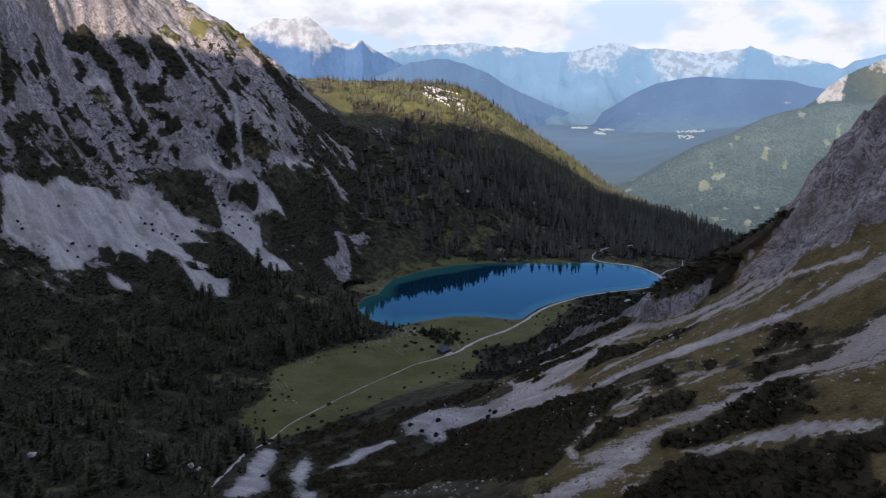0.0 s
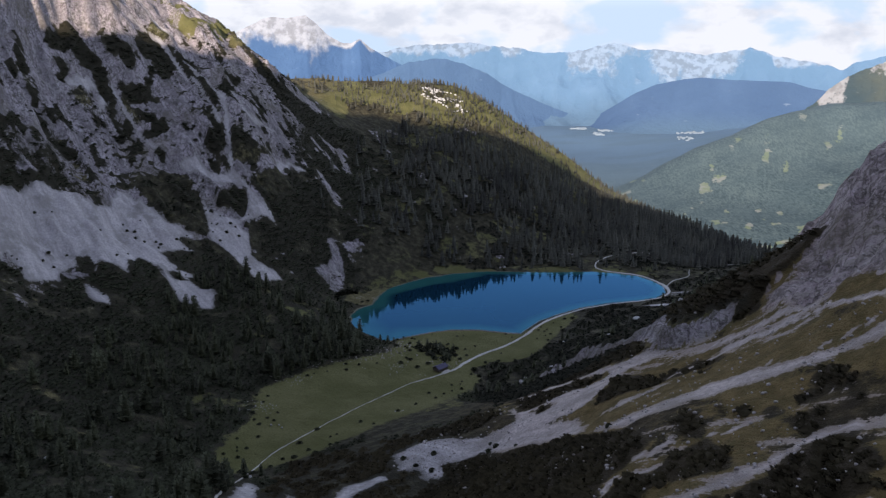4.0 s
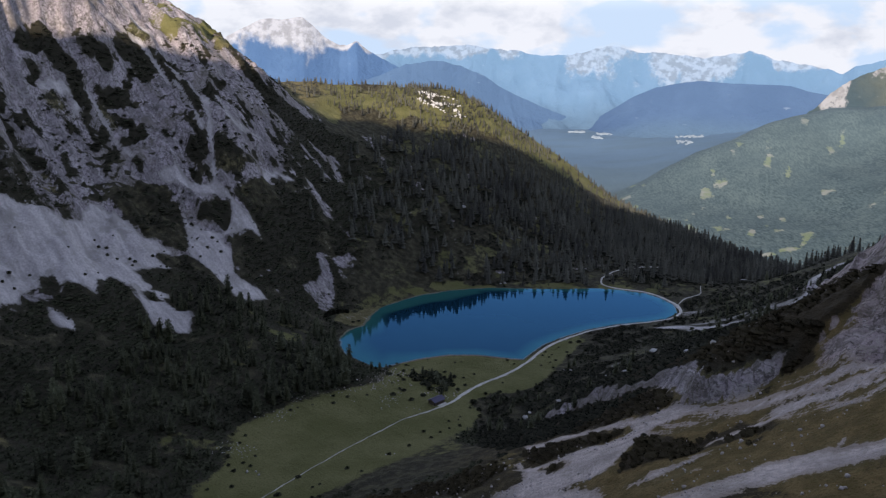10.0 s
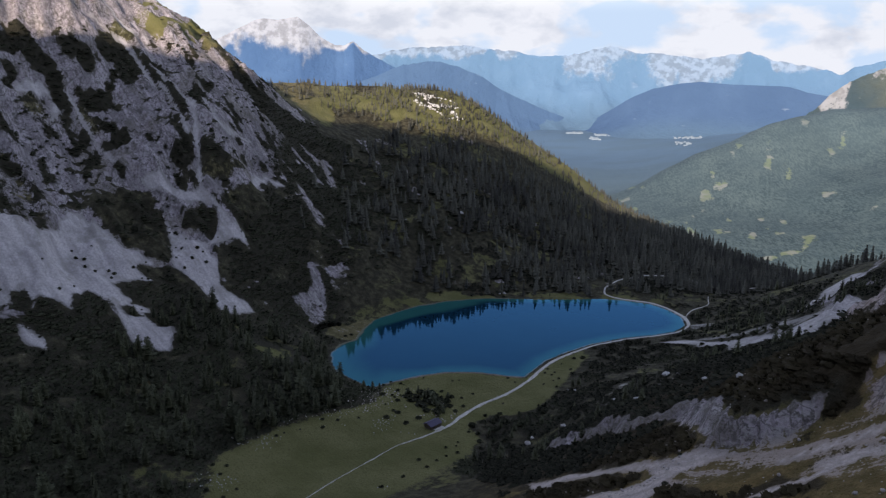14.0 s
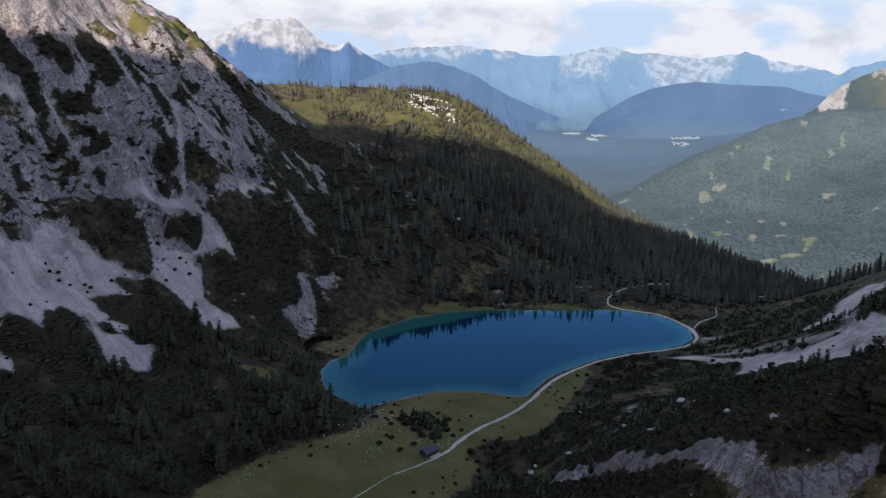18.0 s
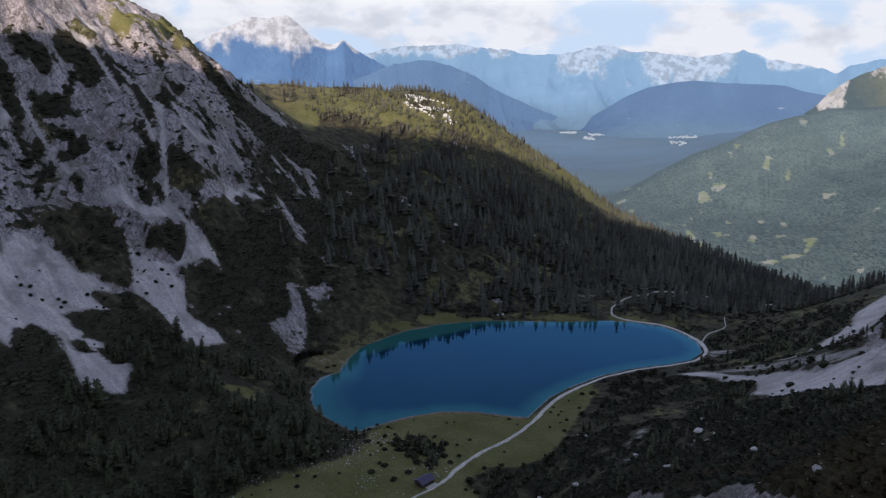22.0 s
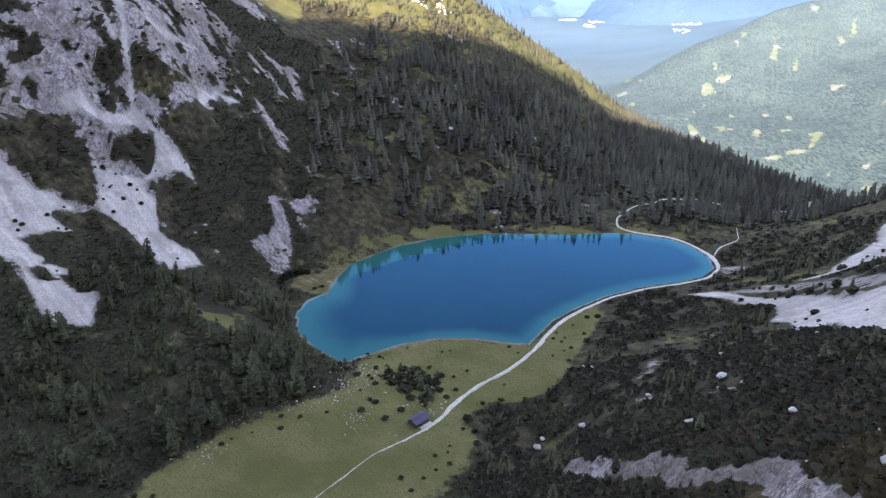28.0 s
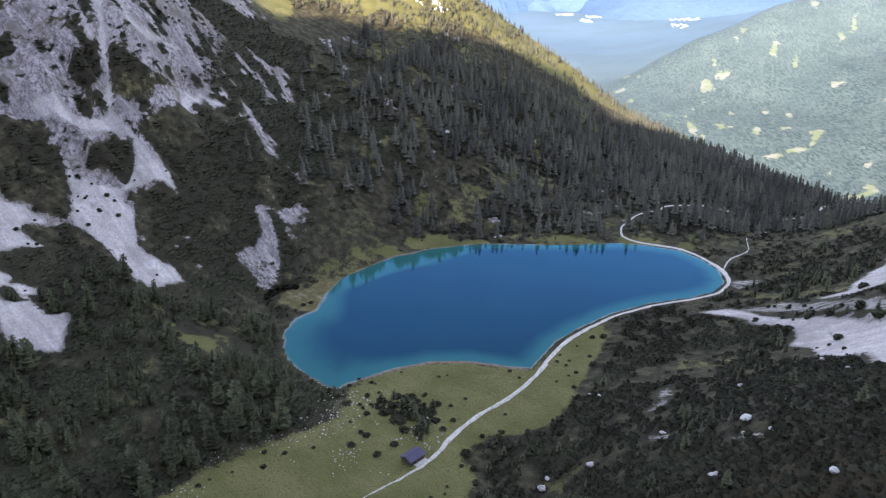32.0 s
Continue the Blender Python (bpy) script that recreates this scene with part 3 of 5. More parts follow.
WEST_MATS += [[(-234, 520), (-223, 520), (-215, 520), (-205, 513), (-197, 511), (-201, 501), (-211, 495), (-223, 503), (-232, 511)],
    [(-248, 519), (-243, 523), (-236, 516), (-238, 513), (-244, 513)]]
WEST_MATS += [[(-206, 568), (-197, 575), (-186, 577), (-171, 571), (-179, 564), (-190, 564), (-201, 560)], [(-185, 553), (-175, 557), (-166, 551), (-174, 545)],
    [(-199, 548), (-195, 554), (-186, 549), (-193, 544)]]
# strips of dwarf pine along the eastern slope
STRIPS = []
STRIPS += [[(76, 271), (89, 270), (93, 258), (91, 252), (79, 261), (69, 263), (56, 276), (58, 285), (70, 289)],
    [(34, 347), (51, 336), (66, 308), (65, 303), (49, 316), (34, 325)],
    [(97, 298), (103, 282), (112, 276), (122, 292), (134, 318), (155, 375), (172, 440), (150, 470), (120, 450), (108, 400), (108, 365)],
    [(0, 300), (15, 299), (30, 278), (42, 261), (51, 238), (56, 222), (57, 210), (51, 203), (43, 198), (35, 189), (32, 180), (24, 176), (0, 202)]]
STRIPS += [[(37, 192), (45, 194), (52, 193), (59, 196), (66, 197), (69, 186), (66, 178), (58, 179), (51, 182), (43, 179), (35, 180)],
    [(47, 153), (52, 158), (60, 154), (68, 147), (77, 142), (84, 134), (77, 112), (40, 110), (30, 140)],
    [(62, 215), (68, 219), (70, 207), (66, 199), (62, 205)],
    [(70, 194), (74, 187), (72, 182), (69, 187)],
    [(22, 461), (54, 395), (75, 361), (79, 304), (74, 305), (52, 345), (27, 372), (9, 418)]]
STRIPS += [[(75, 178), (82, 181), (87, 180), (89, 173), (87, 159), (89, 153), (86, 153), (83, 154), (91, 147), (89, 140), (86, 145), (81, 150), (78, 149), (70, 155), (67, 156), (61, 158), (55, 159), (51, 164), (51, 169), (56, 171), (61, 170), (70, 171)],
    [(38, 317), (44, 311), (45, 305), (40, 309)],
    [(54, 346), (65, 354), (81, 383), (88, 372), (83, 322), (82, 306), (79, 302), (72, 313), (66, 325), (60, 335)]]
# the foot of a low limestone bluff on the eastern slope, and the bench above it
BLUFF = [(53, 421), (58, 408), (63, 396), (68, 385), (74, 378), (75, 367), (80, 361), (86, 358), (90, 350), (88, 335), (86, 317), (83, 299), (88, 293), (96, 287), (104, 283)]
BENCH = BLUFF + [(140, 292), (150, 370), (122, 410), (76, 438)]
# rubble mixed with turf below the eastern buttress
RUBBLE_BANDS = [[(96, 277), (109, 277), (117, 269), (124, 260), (112, 238), (105, 245), (93, 247), (87, 257)],
                [(29, 173), (41, 179), (54, 177), (67, 178), (79, 179), (91, 178), (100, 180), (112, 185), (120, 170), (96, 155), (95, 163), (90, 173), (83, 180), (74, 172), (64, 170), (54, 172), (48, 164), (43, 156)],
                [(178, 591), (206, 584), (214, 548), (224, 520), (240, 470), (212, 507), (202, 550), (185, 578)],
                [(-50, 612), (-68, 610), (-82, 620), (-80, 636), (-64, 644), (-54, 655), (-48, 640)]]
MEADOW = [(-86, 330), (-104, 324), (-110, 358), (-102, 397), (-106, 429), (-84, 463), (-53, 488), (-34, 501), (-32, 525), (-24, 540), (0, 551),
          (30, 551), (58, 543), (66, 553), (90, 580), (104, 588), (106, 577), (95, 556), (74, 515), (58, 492), (33, 491), (18, 480), (25, 464), (20, 447), (8, 430), (-4, 408), (-30, 380), (-60, 350)]
TRAIL = [(-84, 228), (-88, 300), (-87, 330), (-82, 355), (-63, 386), (-42, 419), (-20, 450), (-10, 458), (0, 466), (7, 475), (16, 492), (27, 505), (44, 519), (57, 534), (62, 542), (67, 550)]
SHORE_PATH = [(61, 541), (68, 553), (78, 568), (91, 581), (113, 598), (139, 610), (165, 616), (183, 623), (196, 639), (198, 658), (192, 677), (182, 693), (157, 704), (147, 714),
              (150, 731), (172, 761), (192, 776)]

GLADES = [(63, 797, 16), (104, 822, 26), (84, 836, 20), (172, 807, 16), (47, 770, 16), (30, 745, 22), (145, 738, 14), (27, 822, 12)]
# meadows cut into the woods of the far flank: two ends and half the breadth
FAR_GLADES = [(995, 2619, 1068, 2658, 13), (912, 2431, 868, 2411, 16), (868, 2411, 785, 2324, 9), (724, 2203, 685, 2037, 9), (986, 1983, 913, 1894, 13), (913, 1894, 809, 1864, 9),
              (1389, 2649, 1279, 2527, 7), (1089, 2550, 1071, 2484, 6), (1128, 2489, 1118, 2420, 7), (706, 2900, 704, 2598, 9), (600, 2538, 631, 2528, 6), (611, 2381, 651, 2408, 5),
              (917, 2164, 954, 2186, 5), (834, 2007, 853, 2039, 6), (881, 2004, 911, 2034, 4), (978, 1756, 1005, 1752, 6), (865, 1623, 931, 1621, 8)]
FAR_GLADES += [(918, 1672, 929, 1648, 6), (832, 2179, 852, 2194, 5), (687, 1985, 711, 2016, 6), (1276, 2700, 1308, 2732, 9), (1266, 2409, 1329, 2484, 4), (1184, 2392, 1209, 2409, 4), (877, 2277, 896, 2286, 5),
               (1032, 1830, 1056, 1853, 4), (1003, 2120, 1026, 2144, 4), (1103, 2091, 1121, 2105, 4), (985, 2180, 979, 2147, 4), (879, 2481, 895, 2499, 4), (1154, 2260, 1171, 2264, 4)]
FAR_PATH = [(192, 776), (205, 796), (221, 803), (241, 811), (256, 808), (272, 806), (276, 799), (287, 794), (298, 798), (314, 805), (330, 812), (344, 820)]
UPPER_PATH = [(345, 823), (367, 854), (385, 873)]
LINK_PATH = [(196, 653), (202, 663), (208, 673), (213, 677), (221, 681), (229, 689), (231, 698), (236, 712)]


def blot(line, x, y, soft, wave=0.0):
    """How far a place lies inside an outline, 0 to 1, with a wavy rim."""
    (x0, y0), (x1, y1) = np.min(line, 0), np.max(line, 0)
    out = np.zeros(np.shape(x))
    by = (x > x0 - 25) & (x < x1 + 25) & (y > y0 - 25) & (y < y1 + 25)
    out[by] = smooth(soft, -soft, away(line, x[by], y[by], True) + (wave[by] if np.ndim(wave) else wave))
    return out


def base_height(x, y):
    """The relief without the lake's basin and without fine detail."""
    z = plate(NEAR, x, y)
    unseen = np.maximum(smooth(10, 80, -x - 0.66 * y), smooth(-40, -120, y))
    z = z + unseen * np.minimum(shade_line(x, y) + 5 * fbm(x, y, 90, 3, 5) - z, 0)
    far = np.maximum(smooth(1160, 1420, y + 0.25 * np.abs(x)), smooth(420, 900, np.abs(x)) * smooth(700, 1100, y))
    far = np.maximum(far, smooth(600, 1500, x))
    far = np.maximum(far, smooth(-1000, -2200, x))
    far = np.maximum(far, smooth(-700, -1800, y))
    v = plate(VALLEY, x, y) * smooth(-1800, 0, y) * 1.0
    v = v + (5 + 22 * smooth(-300, -160, v)) * fbm(x, y, 300, 5, 11) * smooth(1400, 1900, np.hypot(x, y))
    return z * (1 - far) + np.clip(v, -345, 420) * far


def mats_away(x, y):
    """Distance to the nearest mat of dwarf pine on the west face, negative inside."""
    best = np.full(np.shape(x), 60.0)
    for line in WEST_MATS:
        (x0, y0), (x1, y1) = np.min(line, 0), np.max(line, 0)
        by = (x > x0 - 30) & (x < x1 + 30) & (y > y0 - 30) & (y < y1 + 30)
        best[by] = np.minimum(best[by], away(line, x[by], y[by], True))
    return best


def thicket(x, y, z):
    """How thick dwarf pine grows by the lie of the land, 0 to 1."""
    patch, blob, small = fbm((x - y) * 0.3, (x + y) * 0.7, 17, 4, 201), fbm(x, y, 11, 3, 203), fbm((x - y) * 0.45, (x + y) * 0.7, 10, 4, 207)
    west = smooth(-95, -125, x + 0.2 * (y - 700)) * smooth(470, 520, y) * smooth(960, 900, y)
    speck = fbm((x - y) * 0.5, (x + y) * 0.75, 9, 3, 207)
    thick = west * smooth(0.22, 0.28, 0.30 * patch + 0.75 * speck - 0.30 * smooth(205, 235, z))
    thick = np.maximum(thick, smooth(0.8, -0.8, mats_away(x, y) + 2.2 + 3.2 * speck + 2.0 * fbm(x, y, 4, 2, 209) + 16.0 * smooth(-0.02, 0.35, fbm(x, y, 19, 3, 213)) * smooth(125, 95, z)))
    skirt = smooth(-165, -125, x) * smooth(-60, -80, x) * smooth(585, 610, y) * smooth(900, 850, y)
    thick = np.maximum(thick, skirt * smooth(-0.30, -0.1, blob + patch * 0.5))
    low_west = smooth(-30, -50, x) * smooth(200, 240, y) * smooth(610, 560, y) * smooth(-330, -290, x)
    thick = np.maximum(thick, low_west * smooth(-0.45, -0.1, blob))
    east = smooth(22, 40, x) * smooth(330, 370, y) * smooth(720, 640, y) * smooth(330, 290, x)
    thick = np.maximum(thick, east * smooth(-0.34, -0.02, blob + 0.3 * patch + 0.3 * small))
    thick = np.maximum(thick, smooth(690, 740, y) * smooth(960, 900, y) * smooth(150, 190, x) * smooth(400, 360, x) * smooth(-0.4, -0.2, blob))
    near = smooth(30, 60, y) * smooth(360, 330, y) * smooth(-60, -20, x) * smooth(140, 120, x)
    thick = np.maximum(thick, near * smooth(0.12, 0.20, blob * 0.7 + patch * 0.5 - 0.25 + 0.6 * smooth(40, 10, x) * smooth(200, 230, y) + 0.3 * smooth(130, 110, y)))
    thick = np.maximum(thick, smooth(60, 30, y) * smooth(-700, -300, y) * smooth(-0.1, 0.1, blob))
    thick = np.maximum(thick, 0.8 * smooth(-110, -70, x) * smooth(960, 900, y) * smooth(700, 730, y) * smooth(200, 120, x) * smooth(0.0, 0.2, blob))
    for line in WEST_TURF:
        thick = thick * (1 - 0.8 * blot(line, x, y, 3.0) * smooth(0.4, 0.1, speck))
    for line in STRIPS:
        thick = np.maximum(thick, blot(line, x, y, 1.2, 0.8 + 2.0 * small))
    for line in OUTCROP:
        thick = thick * (1 - 0.95 * blot(line, x, y, 2.0))
    thick = thick * (1 - 0.9 * blot([(146, 333), (130, 305), (123, 292), (130, 284), (142, 302), (150, 325)], x, y, 3.0))
    step = bluff(x, y)
    thick = np.maximum(thick, 0.95 * smooth(4, 7, step))
    thick = thick * (1 - 0.95 * smooth(-3, -1, step) * smooth(6, 3.5, step + 3 * small))
    thick = thick * (1 - streaks(x, y))
    for line in GULLIES:
        thick = thick * smooth(1.2, 2.6, away(line, x, y))
    return thick * smooth(1, 5, away(MEADOW, x, y, True) + 7 * fbm(x, y, 9, 3, 215))


def streaks(x, y):
    """How far a place lies in one of the narrow streaks of stones, 0 to 1."""
    out, by = np.zeros(np.shape(x)), (x > 25) & (x < 135) & (y > 130) & (y < 285)
    for line, half in STREAKS:
        out[by] = np.maximum(out[by], smooth(half + 0.9, half - 0.9, away(line, x[by], y[by]) + 1.1 * fbm(x[by], y[by], 6, 3, 231)))
    return out


def bluff(x, y):
    """How far inside the foot of the bluff a place lies, in metres; far negative outside."""
    inside = blot(BENCH, x, y, 0.01) > 0.5
    return np.where(inside, away(BLUFF, x, y), -away(BLUFF, x, y))


def covers(x, y, z, slope):
    """How far rock, scree and grass cover the ground, 0 to 1, and how near the valley's woods are."""
    scree = np.zeros_like(x)
    ragged = fbm((x - y) * 0.3, (x + y) * 0.7, 12, 4, 221)
    for line in SCREE:
        scree = np.maximum(scree, blot(line, x, y, 3.2, 3.0 * ragged))
    rubble = np.max([blot(line, x, y, 3.0, 3.0 * ragged) for line in WEST_RUBBLE], 0)
    scree = np.maximum(scree, 0.40 * rubble)
    for line in THIN_GRAVEL:
        scree = np.maximum(scree, 0.56 * blot(line, x, y, 3.0, 3.0 * ragged))
    mats = mats_away(x, y)
    scree = scree * smooth(-0.5, 2.0, mats + 2.0 * ragged)
    for line in GULLIES:
        scree = np.maximum(scree, 0.80 * smooth(2.3, 0.6, away(line, x, y) + 2.0 * ragged))
    for line in STRIPS:
        scree = scree * (1 - blot(line, x, y, 2.0, 2.0 * ragged))
    rock = smooth(0.62, 0.95, slope + 0.22 * fbm(x, y, 45, 4, 21) - 0.35 * smooth(0, 40, x) * smooth(520, 470, y)) * smooth(1500, 1100, y)
    for line in OUTCROP:
        rock = np.maximum(rock, blot(line, x, y, 5.0))
    face = smooth(-90, -150, x + 0.25 * (y - 700)) * smooth(430, 520, y) * smooth(1000, 880, y) * smooth(25, 60, z)
    step = bluff(x, y)
    wall = smooth(-2.5, 0, step) * smooth(6.5, 4, step + 3 * ragged) * smooth(436, 418, y + 12 * ragged)
    rock, scree = np.maximum(rock, wall), scree * (1 - wall)
    rock = np.maximum(rock, face * smooth(-0.35, 0.1, fbm(x * 0.5, y, 24, 4, 31)))
    grass = blot(MEADOW, x, y, 8.0)
    grass = np.maximum(grass, smooth(5, 40, x) * smooth(360, 300, y) * smooth(40, 80, z) * smooth(-0.7, -0.1, fbm(x, y, 30, 3, 41)) * 0.9)
    grass = np.maximum(grass, smooth(900, 1000, y) * smooth(80, 120, z) * smooth(1500, 1300, y) * smooth(-0.5, 0.1, fbm(x, y, 50, 3, 43)))
    grass = np.maximum(grass, 0.8 * smooth(1030, 1060, y) * smooth(1300, 1200, y) * smooth(-20, 20, x) * smooth(300, 260, x))
    grass = np.maximum(grass, smooth(-0.05, 0.3, fbm(x, y, 34, 3, 47)) * 0.5 * smooth(1.0, 0.5, slope))
    grass = np.maximum(grass, smooth(215, 240, z + 12 * fbm(x, y, 20, 3, 48)) * smooth(-120, -200, x) * 0.75 * smooth(760, 820, y))
    scree = scree * (1 - 0.07 * smooth(-25, 0, x) * smooth(400, 350, y) - 0.05 * smooth(140, 165, x) * smooth(400, 415, y) * smooth(660, 600, y) - 0.10 * smooth(60, 85, x) * smooth(370, 382, y) * smooth(515, 500, y) * smooth(160, 140, x))
    along, across = 0.57 * y - 0.82 * x, 0.57 * x + 0.82 * y
    stripes = fbm(along * 0.11, across, 9, 4, 227)
    slope_east = smooth(25, 45, x) * smooth(135, 150, y) * smooth(310, 285, y) * smooth(150, 135, x)
    scree = np.maximum(scree, 0.50 * slope_east * smooth(0.05, 0.42, stripes))
    for line, amount in zip(RUBBLE_BANDS, (0.42, 0.72, 0.66, 0.30)):
        scree = np.maximum(scree, amount * blot(line, x, y, 6.0))
    for line in STRIPS:
        scree = scree * (1 - blot(line, x, y, 1.5, 1.0 + 2.0 * ragged))
    scree = np.maximum(scree, 0.92 * streaks(x, y))
    rock = np.maximum(rock, 0.62 * smooth(0.32, 0.5, fbm(x, y, 20, 4, 51)) * smooth(715, 740, y) * smooth(1000, 940, y) * smooth(-130, -90, x) * smooth(220, 150, x))
    rock = rock * (1 - 0.9 * smooth(-76, -66, x) * smooth(-5, -25, x) * smooth(640, 660, y) * smooth(765, 740, y)) * (1 - 0.92 * smooth(40, 80, x) * smooth(880, 950, y))
    fringe = face * smooth(5, 0, mats + 7 * ragged)
    rock = rock * (1 - 0.35 * fringe)
    clearing = smooth(1, -2, mats) * smooth(125, 95, z)
    rock, grass = rock * (1 - 0.7 * clearing), np.maximum(grass, 0.32 * clearing)
    olive = smooth(655, 690, y + 0.5 * x) * smooth(185, 215, z) * smooth(-120, -160, x) * smooth(1000, 940, y) * smooth(-0.10, 0.25, fbm(x, y, 17, 4, 48))
    for line in WEST_TURF:
        olive = np.maximum(olive, 0.62 * blot(line, x, y, 4.0, 9 * ragged))
    rock, grass = rock * (1 - 0.75 * olive), np.maximum(grass, 0.80 * olive)
    grass = np.maximum(grass, 0.85 * smooth(1.25, 0.8, np.hypot((x + 98) / 26, (y - 553) / 12)))
    grass = np.maximum(grass, 0.8 * smooth(24, 12, away(LAKE, x, y, True)) * smooth(660, 690, y) * smooth(-0.4, 0.1, fbm(x, y, 15, 3, 53)))
    for gx_, gy_, reach in GLADES:
        grass = np.maximum(grass, 0.50 * smooth(reach, 0.5 * reach, np.hypot(x - gx_, y - gy_) + 9 * ragged))
    grass = np.maximum(grass, 0.8 * smooth(6, -4, away(RUBBLE_BANDS[3], x, y, True)))
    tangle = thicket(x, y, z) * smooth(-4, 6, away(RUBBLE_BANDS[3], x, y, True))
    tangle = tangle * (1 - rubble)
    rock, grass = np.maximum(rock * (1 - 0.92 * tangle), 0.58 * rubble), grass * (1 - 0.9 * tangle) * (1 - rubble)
    wood = smooth(1230, 1420, y + 0.2 * np.abs(x))
    wood = np.maximum(wood, smooth(500, 900, x) * smooth(800, 1100, y))
    glade = 0.55 * smooth(0.52, 0.8, fbm((0.92 * x + 0.4 * y) * 0.9, (0.92 * y - 0.4 * x) * 0.5, 25, 5, 61) + 0.3 * fbm(x, y, 260, 2, 62))
    frayed = fbm(x, y, 40, 4, 63)
    for ax, ay, bx, by_, wide in FAR_GLADES:
        glade = np.maximum(glade, smooth(1.1 * wide, 0.2 * wide, away([(ax, ay), (bx, by_)], x, y) + 2.0 * wide * frayed) * (0.75 if wide > 9 else 1.0))
    # how much haze is painted in, more with distance
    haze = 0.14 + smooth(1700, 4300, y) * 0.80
    return rock, np.minimum(scree, 1), grass, wood, glade, haze, tangle


def ground_height(x, y):
    x, y = np.asarray(x, float), np.asarray(y, float)
    z = base_height(x, y)
    d = away(LAKE, x, y, True)
    hilly = smooth(18, 45, z) * smooth(1500, 1200, y) * smooth(0, 60, d)
    z = z + hilly * (3.2 * fbm(x, y, 46, 4, 3, True) - 1.0)
    face = smooth(-100, -170, x + 0.2 * (y - 700)) * smooth(440, 540, y) * smooth(980, 880, y) * smooth(40, 80, z)
    warp = fbm(x, y, 38, 3, 8)
    z = z + face * (7.5 * fbm((x - y) * 0.22 + 8 * warp, (x + y) * 0.7 + 16 * warp, 24, 3, 7, True) - 1.5 + 4.0 * fbm((x - y) * 0.6, (x + y) * 0.8, 13, 4, 9, True))
    for line in GULLIES:
        z = z - 2.2 * smooth(7, 0, away(line, x, y))
    crag = np.zeros_like(z)
    for line, amount in zip(OUTCROP, (1.0, 1.0, 0.8)):
        crag = np.maximum(crag, amount * blot(line, x, y, 7.0))
    z = z + crag * (9.5 * fbm((x - y) * 0.75, (x + y) * 0.3, 17, 4, 13, True) - 2.5 + 3.4 * fbm(x, y, 8, 3, 17, True))
    step = bluff(x, y)
    jag = fbm((x - y) * 0.9, (x + y) * 0.9, 9, 3, 19, True)
    z = z + (4.0 + 2.5 * jag) * smooth(-1, 3.5, step + 1.2 * jag) * smooth(60, 10, step) * smooth(434, 412, y)
    z = z + 6.0 * smooth(960, 1030, y) * smooth(1300, 1180, y) * smooth(-260, -170, x) * smooth(190, 60, x)
    z = z + 0.35 * fbm(x, y, 7, 3, 15) * smooth(1300, 900, y)
    shore = smooth(0, 26, d)
    z = np.where(d > 0, np.where(d < 26, np.maximum(0.05 + 0.045 * d, z) * (1 - shore) * 0.35 + (0.05 + 0.045 * d) * (1 - shore) * 0.65 + z * shore, z),
                 -np.minimum(9.0, 0.05 + 0.22 * -d))
    near_lake = d < 60
    return np.where(near_lake & (d > 0), np.maximum(z, 0.04 + 0.03 * np.minimum(d, 10)), z)


def mesh_from(name, verts, faces, material, smooth_faces=False, **fields):
    """A mesh from arrays of places and of equal-sided faces, with float fields on its points."""
    me = bpy.data.meshes.new(name)
    verts, faces = np.asarray(verts, np.float32), np.asarray(faces, np.int32)
    sides = faces.shape[1]
    me.vertices.add(len(verts))
    me.vertices.foreach_set("co", verts.ravel())
    me.loops.add(faces.size)
    me.loops.foreach_set("vertex_index", faces.ravel())
    me.polygons.add(len(faces))
    me.polygons.foreach_set("loop_start", np.arange(0, faces.size, sides, dtype=np.int32))
    if smooth_faces:
        me.polygons.foreach_set("use_smooth", np.ones(len(faces), bool))
    for key, values in fields.items():
        a = me.attributes.new(key, "FLOAT", "POINT")
        a.data.foreach_set("value", np.asarray(values, np.float32).ravel())
    me.materials.append(material)
    me.update(calc_edges=True)
    me.validate()
    return me


def sheet_faces(rows, columns):
    i = np.arange(rows * columns).reshape(rows, columns)
    return np.stack([i[:-1, :-1], i[:-1, 1:], i[1:, 1:], i[1:, :-1]], -1).reshape(-1, 4)


def part(name, me, parent, label=""):
    ob = new(name, me)
    ob.parent = parent
    return tagged(ob, label)


def empty(name, m):
    ob = new(name)
    ob.empty_display_size = 0.5
    ob.matrix_world = m
    return ob


# ---- ground: one sheet, fine in the bowl, coarser towards the horizon ----
def spread(lo, hi, step, left, right, growth):
    mid = np.arange(lo, hi + step / 2, step)
    out, d, v = [], step, hi
    while v < right:
        d *= growth
        v += d
        out.append(v)
    back, d, v = [], step, lo
    while v > left:
        d *= growth
        v -= d
        back.append(v)
    return np.concatenate([back[::-1], mid, out])


